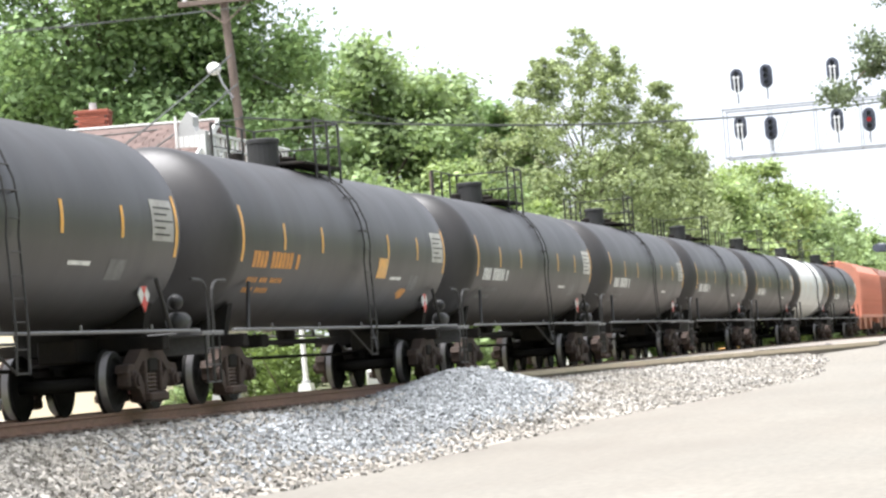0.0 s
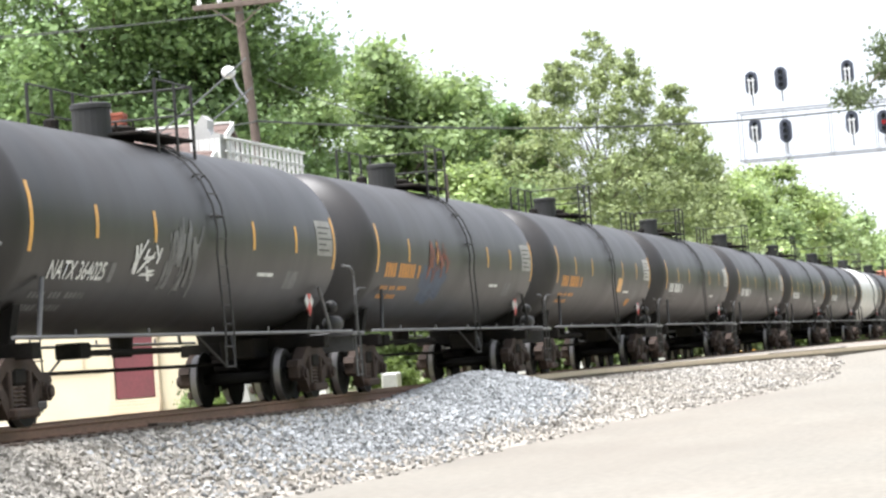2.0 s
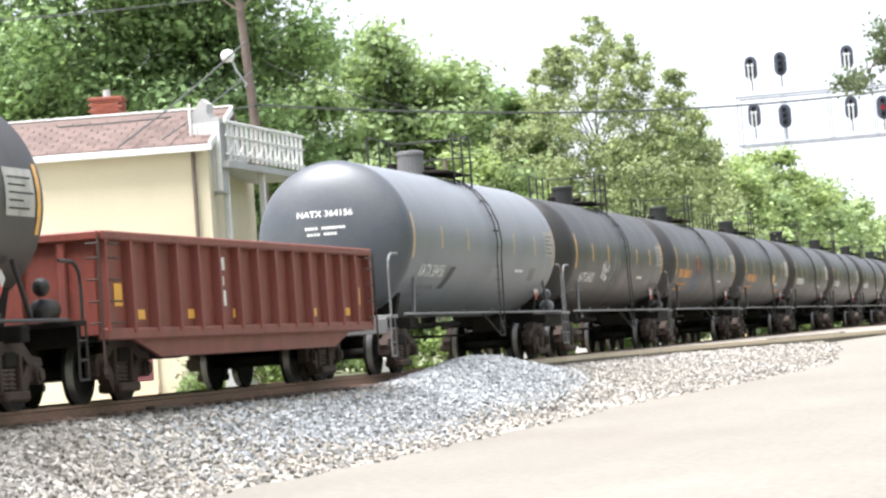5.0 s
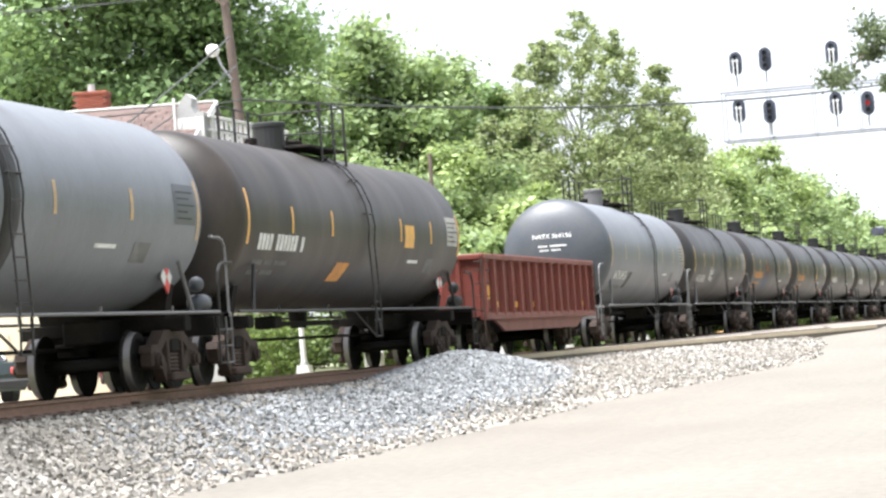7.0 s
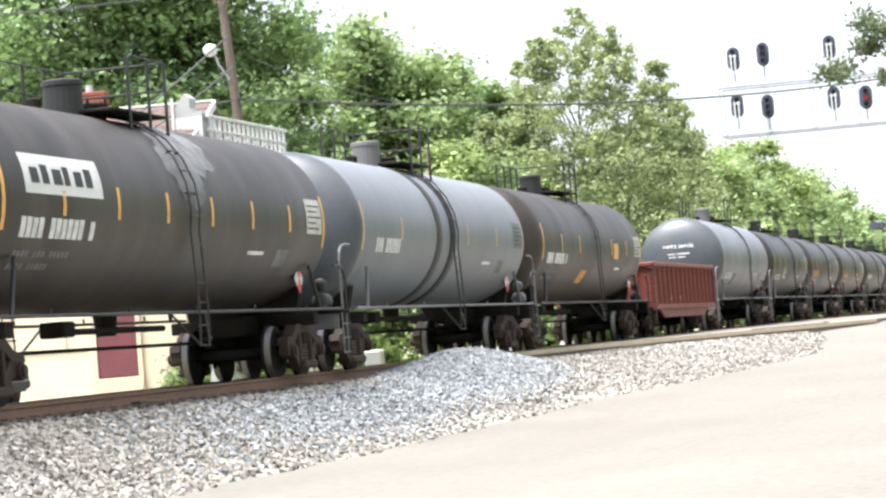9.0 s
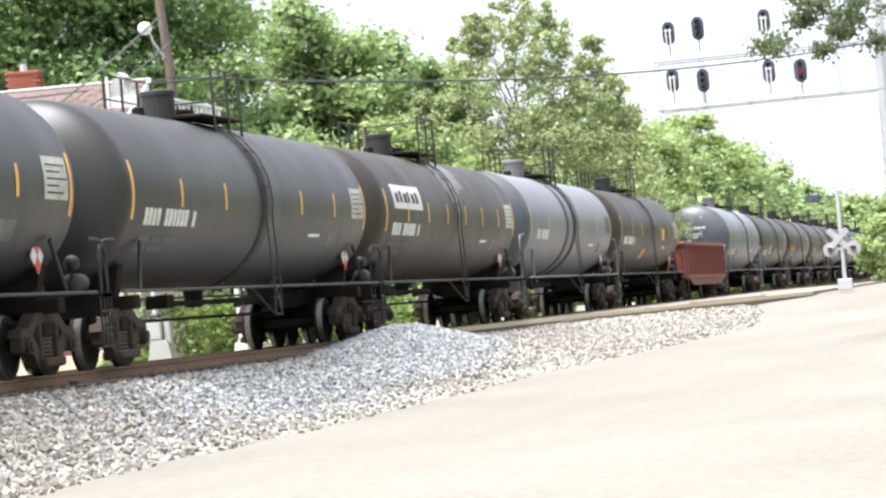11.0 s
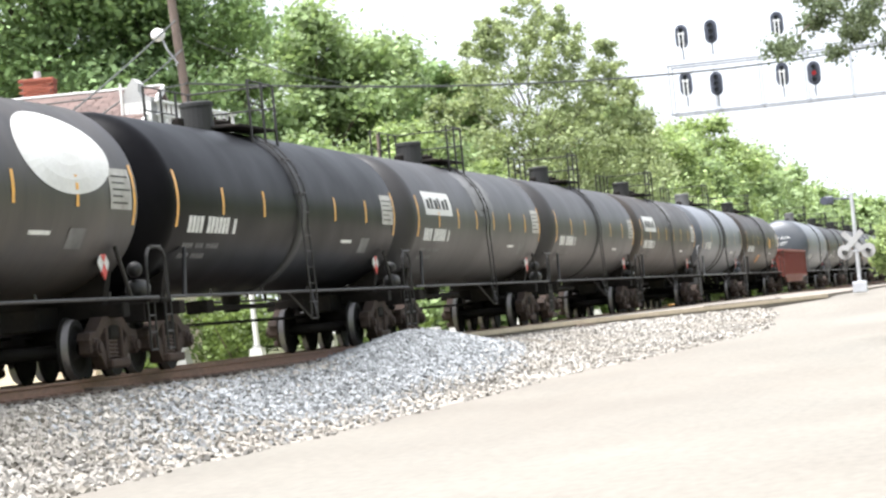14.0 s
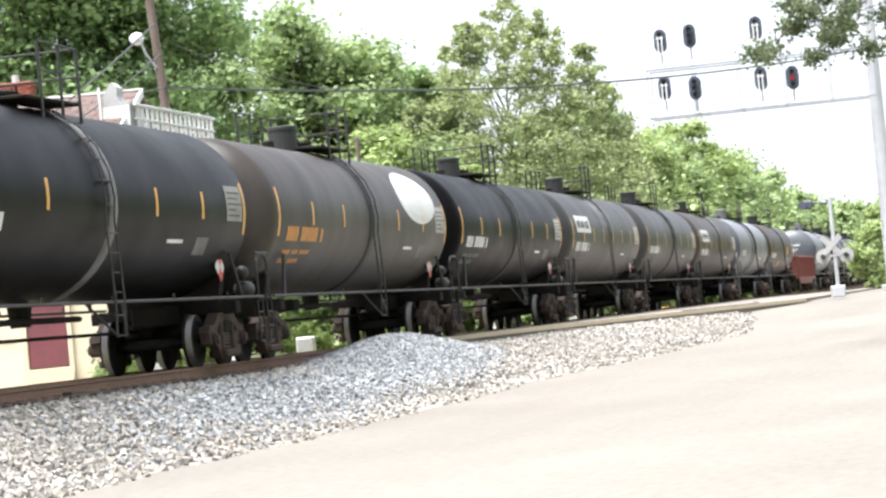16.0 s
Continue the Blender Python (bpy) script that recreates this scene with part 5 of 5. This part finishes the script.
def signal_head(x, z, ladder=False, lit=False):
    out = [(0.255 * math.cos(a), 0.22 + 0.27 * math.sin(a)) for a in [math.pi * k / 10 for k in range(11)]] + [(0.255 * math.cos(a), -0.22 + 0.27 * math.sin(a)) for a in [math.pi + math.pi * k / 10 for k in range(11)]]
    h = part("signal_head", prism(B(), out, -0.03, 0.03, "Y"), M["signal"], gan, "dark hooded railway signal head")
    h.matrix_basis = pose(x, -0.2, z)
    for k, dz in enumerate((0.26, 0.0, -0.26)):
        part("hood", lathe(B(), [(-0.22, 0.12), (-0.22, 0.105), (-0.03, 0.105), (-0.03, 0.12)], 14, "Y", (0, 0, dz)), M["signal"], h)
        part("lens", lathe(B(), [(-0.06, 0), (-0.05, 0.1)], 14, "Y", (0, 0, dz)), red_lamp if lit and k == 1 else M["glass"], h)
    bm = B()
    if ladder:
        for dx in (-0.08, 0.08):
            box(bm, (dx, -0.26, -0.2), (0.05, 0.03, 0.75))
        box(bm, (0, -0.26, 0.1), (0.3, 0.03, 0.05))
        part("ladder_bracket", bm, M["lamp"], h)
        bm = B()
    rod(bm, (0, 0.1, -0.45), (0, 0.1, -0.95), 0.035, 6)
    part("mounting_post", bm, M["bridge_grey"], h)


signal_head(-13.4, 12.2, True)
signal_head(-12.18, 12.28)
signal_head(-9.45, 12.3, True)
signal_head(-13.4, 10.25, True)
signal_head(-12.15, 10.12)
signal_head(-9.43, 10.21, True)
signal_head(-8.14, 10.12, False, True)

xm = thing("crossing_signal", "silver crossing signal mast with white crossbuck", "crossing signal", m=pose(-6.1, 100, 1.1))
part("mast", rod(B(), (0, 0, 0), (0, 0, 3.5), 0.07, 10), M["silver"], xm)
part("base", box(B(), (0, 0, 0.2), (0.5, 0.4, 0.4), 0.03), M["silver"], xm)
for r in (45, -45):
    part("crossbuck_board", box(B(), (0, -0.1 - (0.01 if r > 0 else 0.03), 0), (0.95, 0.02, 0.2), 0.004, Matrix.Translation((-0.1, 0, 1.8)) @ pose(0, 0, 0, 0, r, 0)), M["pale_grey"], xm)
bm = B()
rod(bm, (-0.45, -0.05, 1.45), (0.45, -0.05, 1.45), 0.04)
part("flasher_arm", bm, M["silver"], xm)
for s in (-0.4, 0.4):
    part("flasher", lathe(B(), [(-0.3, 0.09), (-0.1, 0.1), (-0.1, 0.26), (-0.06, 0.26), (-0.06, 0)], 16, "Y", (s, 0, 1.45)), M["pale_grey"], xm)
bm = B()
rod(bm, (0, 0, 3.3), (-0.85, 0, 3.35), 0.03)
box(bm, (-0.8, -0.05, 3.3), (0.35, 0.2, 0.3), 0.04)
rod(bm, (-0.95, -0.2, 3.3), (-0.95, 0.1, 3.3), 0.15, 10)
part("upper_lamp", bm, M["signal"], xm)

gm = thing("gate_mechanism", "grey tapered pedestal with white crossing gate box", "gate mechanism", m=pose(-19.85, 64.0, 0.9))
part("pedestal", prism(B(), [(-0.32, 0), (0.32, 0), (0.2, 0.62), (-0.2, 0.62)], -0.25, 0.25, "Y"), M["pale_grey"], gm)
part("gate_box", box(B(), (-0.1, -0.05, 0.88), (0.36, 0.4, 0.5), 0.03), M["pale_grey"], gm)
part("side_arm", box(B(), (0.2, -0.05, 0.8), (0.16, 0.2, 0.6), 0.03), M["pale_grey"], gm)
part("mast", rod(B(), (-0.1, 0, 1.1), (-0.1, 0, 3.2), 0.06, 10), M["silver"], gm)
part("cap", box(B(), (-0.1, -0.05, 1.18), (0.22, 0.22, 0.12), 0.03), M["rail_dark"], gm)

gp = thing("marker_post", "white steel post on a small tapered base", "post", m=pose(-17.9, 64.0, 0.9))
part("base", prism(B(), [(-0.2, 0), (0.2, 0), (0.13, 0.4), (-0.13, 0.4)], -0.18, 0.18, "Y"), M["white"], gp)
part("post", rod(B(), (0, 0, 0.4), (-0.04, 0, 2.6), 0.07, 12, 0.06), M["white"], gp)
part("collar", rod(B(), (0, 0, 0.4), (0, 0, 0.47), 0.11, 12), M["pale_grey"], gp)

eb = thing("relay_box", "small white relay cabinet beside the track", "cabinet", m=pose(-17.6, 69.5, 0.9))
part("body", box(B(), (0, 0, 0.3), (0.42, 0.42, 0.6), 0.03), M["white"], eb)
part("door", box(B(), (0, -0.22, 0.3), (0.34, 0.02, 0.5), 0.005), M["pale_grey"], eb)
yb = thing("parking_bumper", "yellow painted concrete parking bumper", "bumper", m=pose(-17.2, 138, 0.98))
part("block", box(B(), (0, 0, 0.12), (0.9, 1.8, 0.24), 0.04), M["yellow"], yb)
for x, y in ((-17.4, 78), (-17.4, 81.5), (-17.5, 85.2), (-17.5, 96), (-17.3, 112)):
    cb = thing("concrete_block", "white painted concrete marker block", "block", "marker blocks", m=pose(x, y, 0.93))
    part("block", prism(B(), [(-0.3, 0), (0.3, 0), (0.12, 0.42), (-0.12, 0.42)], -0.25, 0.25, "Y"), M["white"], cb)

# parked car glimpsed under the train
pc = thing("parked_car", "dark parked sedan seen from behind in the yard", "car", m=pose(-23.8, 57.0, 0.93, 0, 0, 45))
bm = prism(B(), [(-2.2, 0.3), (2.15, 0.3), (2.2, 0.62), (1.95, 0.8), (0.95, 0.92), (-1.45, 0.95), (-2.1, 0.9), (-2.24, 0.6)], -0.86, 0.86)
bmesh.ops.bevel(bm, geom=list(bm.edges), offset=0.06, segments=2, affect="EDGES")
part("body", bm, M["car_paint"], pc)
part("cabin", prism(B(), [(-1.55, 0.93), (1.0, 0.9), (0.3, 1.38), (-0.85, 1.4)], -0.66, 0.66), M["glass"], pc, "dark tinted windows")
part("roof_panel", box(B(), (0, -0.28, 1.41), (1.2, 1.15, 0.05), 0.02), M["car_paint"], pc)
for sx in (-1, 1):
    part("roof_pillar", rod(B(), (sx * 0.64, -1.55, 0.94), (sx * 0.6, -0.82, 1.42), 0.045, 6), M["car_paint"], pc)
part("bumper", box(B(), (0, -2.27, 0.46), (1.66, 0.16, 0.2), 0.05), M["rubber"], pc)
part("registration_plate", box(B(), (0, -2.245, 0.7), (0.32, 0.02, 0.15), 0.004), M["white"], pc)
for sx in (-1, 1):
    part("tail_light", box(B(), (sx * 0.63, -2.21, 0.73), (0.36, 0.08, 0.15), 0.03), M["red"], pc)
    for y in (-1.35, 1.35):
        wh = part("wheel", lathe(B(), [(-0.1, 0), (-0.1, 0.2), (-0.1, 0.31), (-0.07, 0.33), (0.07, 0.33), (0.1, 0.31), (0.1, 0.2), (0.1, 0)], 20, "X", (sx * 0.78, y, 0.33)), M["rubber"], pc)
        part("rim", lathe(B(), [(0, 0.19), (0.02, 0.19), (0.03, 0.05), (0.03, 0)], 16, "X", (sx * 0.78 + (0.1 if sx > 0 else -0.13), y, 0.33)), M["silver"], wh)


# ---------------------------------------------------------------- loose stones
PTS = np.array([(-1, -1, -1), (1, -1, -1), (1, 1, -1), (-1, 1, -1), (-1, -1, 1), (1, -1, 1), (1, 1, 1), (-1, 1, 1)], float)
FCS = np.array([(0, 3, 2, 1), (4, 5, 6, 7), (0, 1, 5, 4), (1, 2, 6, 5), (2, 3, 7, 6), (3, 0, 4, 7)])


def stones(pos, size, rng):
    """Angular broken stones: skewed, turned blocks."""
    n = len(pos)
    v = PTS[None] * 0.5 + rng.uniform(-0.22, 0.22, (n, 8, 3))
    v *= (size[:, None] * rng.uniform(0.6, 1.25, (n, 3)))[:, None, :]
    q = rng.normal(size=(n, 4))
    q /= np.linalg.norm(q, axis=1)[:, None]
    w, x, y, z = q.T
    rot = np.stack([1 - 2 * (y * y + z * z), 2 * (x * y - z * w), 2 * (x * z + y * w), 2 * (x * y + z * w), 1 - 2 * (x * x + z * z), 2 * (y * z - x * w),
                    2 * (x * z - y * w), 2 * (y * z + x * w), 1 - 2 * (x * x + y * y)], 1).reshape(n, 3, 3)
    v = np.einsum("nij,nkj->nki", rot, v) + pos[:, None, :]
    f = FCS[None] + (np.arange(n) * 8)[:, None, None]
    return v.reshape(-1, 3), f.reshape(-1, 4)


def pile_z(x, y):
    """Height that the dumped stone adds to the bank."""
    u, v = (x + 12.8) / 1.5, (y - 58.5) / (5.5 if y < 58.5 else 7.5)
    r2 = u * u + v * v
    return 0.5 * math.exp(-1.9 * r2) if r2 < 2.5 else 0.0


def grey_spread(x, y):
    u, v = (x + 12.2) / 1.0, (y - 47.5) / 9
    return math.exp(-(u * u + v * v))


rng = np.random.default_rng(5)
pale, grey, oily = [], [], []
n_try = 115000
ys = 28 + 78 * rng.random(n_try) ** 1.7
xs = rng.uniform(-16.0, -6.8, n_try)
for x, y in zip(xs, ys):
    e = road_edge(y)
    if x > e + 0.15 or (x > e - 1.0 and rng.random() < 0.82 + 0.5 * (x - e)):
        continue
    if y > 66 and x < slab_edge(y) + 0.05:
        continue
    z = bank_z(x, y) + pile_z(x, y)
    if x < -13.6:
        z = min(z, RAIL_Z - 0.25)
    g = pile_z(x, y) * 3 + grey_spread(x, y) + 0.15 * noise.noise((x, y * 0.4, 3))
    (oily if x < -13.75 else grey if g > 0.42 + rng.uniform(-0.36, 0.3) else pale).append((x, y, z + rng.uniform(-0.01, 0.03)))
# stones between the rails take the same dark colour, to hold bounced light down
for name, lst, mat, lab in (("track_stones", oily, "oily", "ballast stones between the rails, darkened to cut bounced light"), ("ballast_stones", pale, "ballast", "pale tan and white track ballast stones"), ("spread_stones", grey, "grey_stone", "blue-grey crushed stone spread beside the track")):
    pos = np.array(lst)
    v, f = stones(pos, rng.uniform(0.035, 0.078, len(pos)), rng)
    tagged(part(name, (v.tolist(), f.tolist()), M[mat]), lab, "gravel", kind="stuff")
# the dumped pile
bm = B()
rows = []
for y in span(49, 69, 41):
    rows.append([bm.verts.new((x, y, bank_z(x, y) + pile_z(x, y) - 0.03)) for x in span(-13.9, -10.9, 16)])
for a, b in zip(rows, rows[1:]):
    for k in range(len(a) - 1):
        bm.faces.new((a[k], a[k + 1], b[k + 1], b[k]))
heap = tagged(part("gravel_pile", bm, M["grey_stone"], smooth=True), "dumped heap of blue-grey crushed stone", "gravel pile", kind="stuff")
pts = []
for k in range(16000):
    x, y = -12.75 + rng.normal() * 0.95, 58.5 + rng.normal() * 4.6
    h = pile_z(x, y)
    if h > 0.05 and x > -13.95:
        pts.append((x, y, bank_z(x, y) + h + rng.uniform(-0.02, 0.025)))
pos = np.array(pts)
v, f = stones(pos, rng.uniform(0.045, 0.085, len(pos)), rng)
part("heap_stones", (v.tolist(), f.tolist()), M["grey_stone"], heap)

# splintered timber beside the rail and a tar joint in the pavement
for x, y, rz, ln in ((-13.75, 41.5, 84, 2.6), (-12.6, 79.5, 70, 0.9), (-12.2, 86, 60, 0.7)):
    pl = thing("timber_offcut", "broken dark timber lying on the ballast", "timber", m=pose(x, y, bank_z(x, y) + 0.05, 0, 2, rz))
    part("board", box(B(), (0, 0, 0.02), (ln, 0.16, 0.07), 0.012), M["tie"], pl)
bm = B()
pipe(bm, [(slab_edge(y) - 0.05, y, RAIL_Z - 0.012) for y in (89, 91, 93, 94.5)] + [(-8.6, 96.5, RAIL_Z - 0.012), (-9.0, 101, RAIL_Z - 0.012), (-9.8, 108, RAIL_Z - 0.012)], 0.035, 5)
tagged(part("pavement_crack", bm, M["crack"]), "dark crack in the crossing pavement", "crack", kind="structure")

motions()
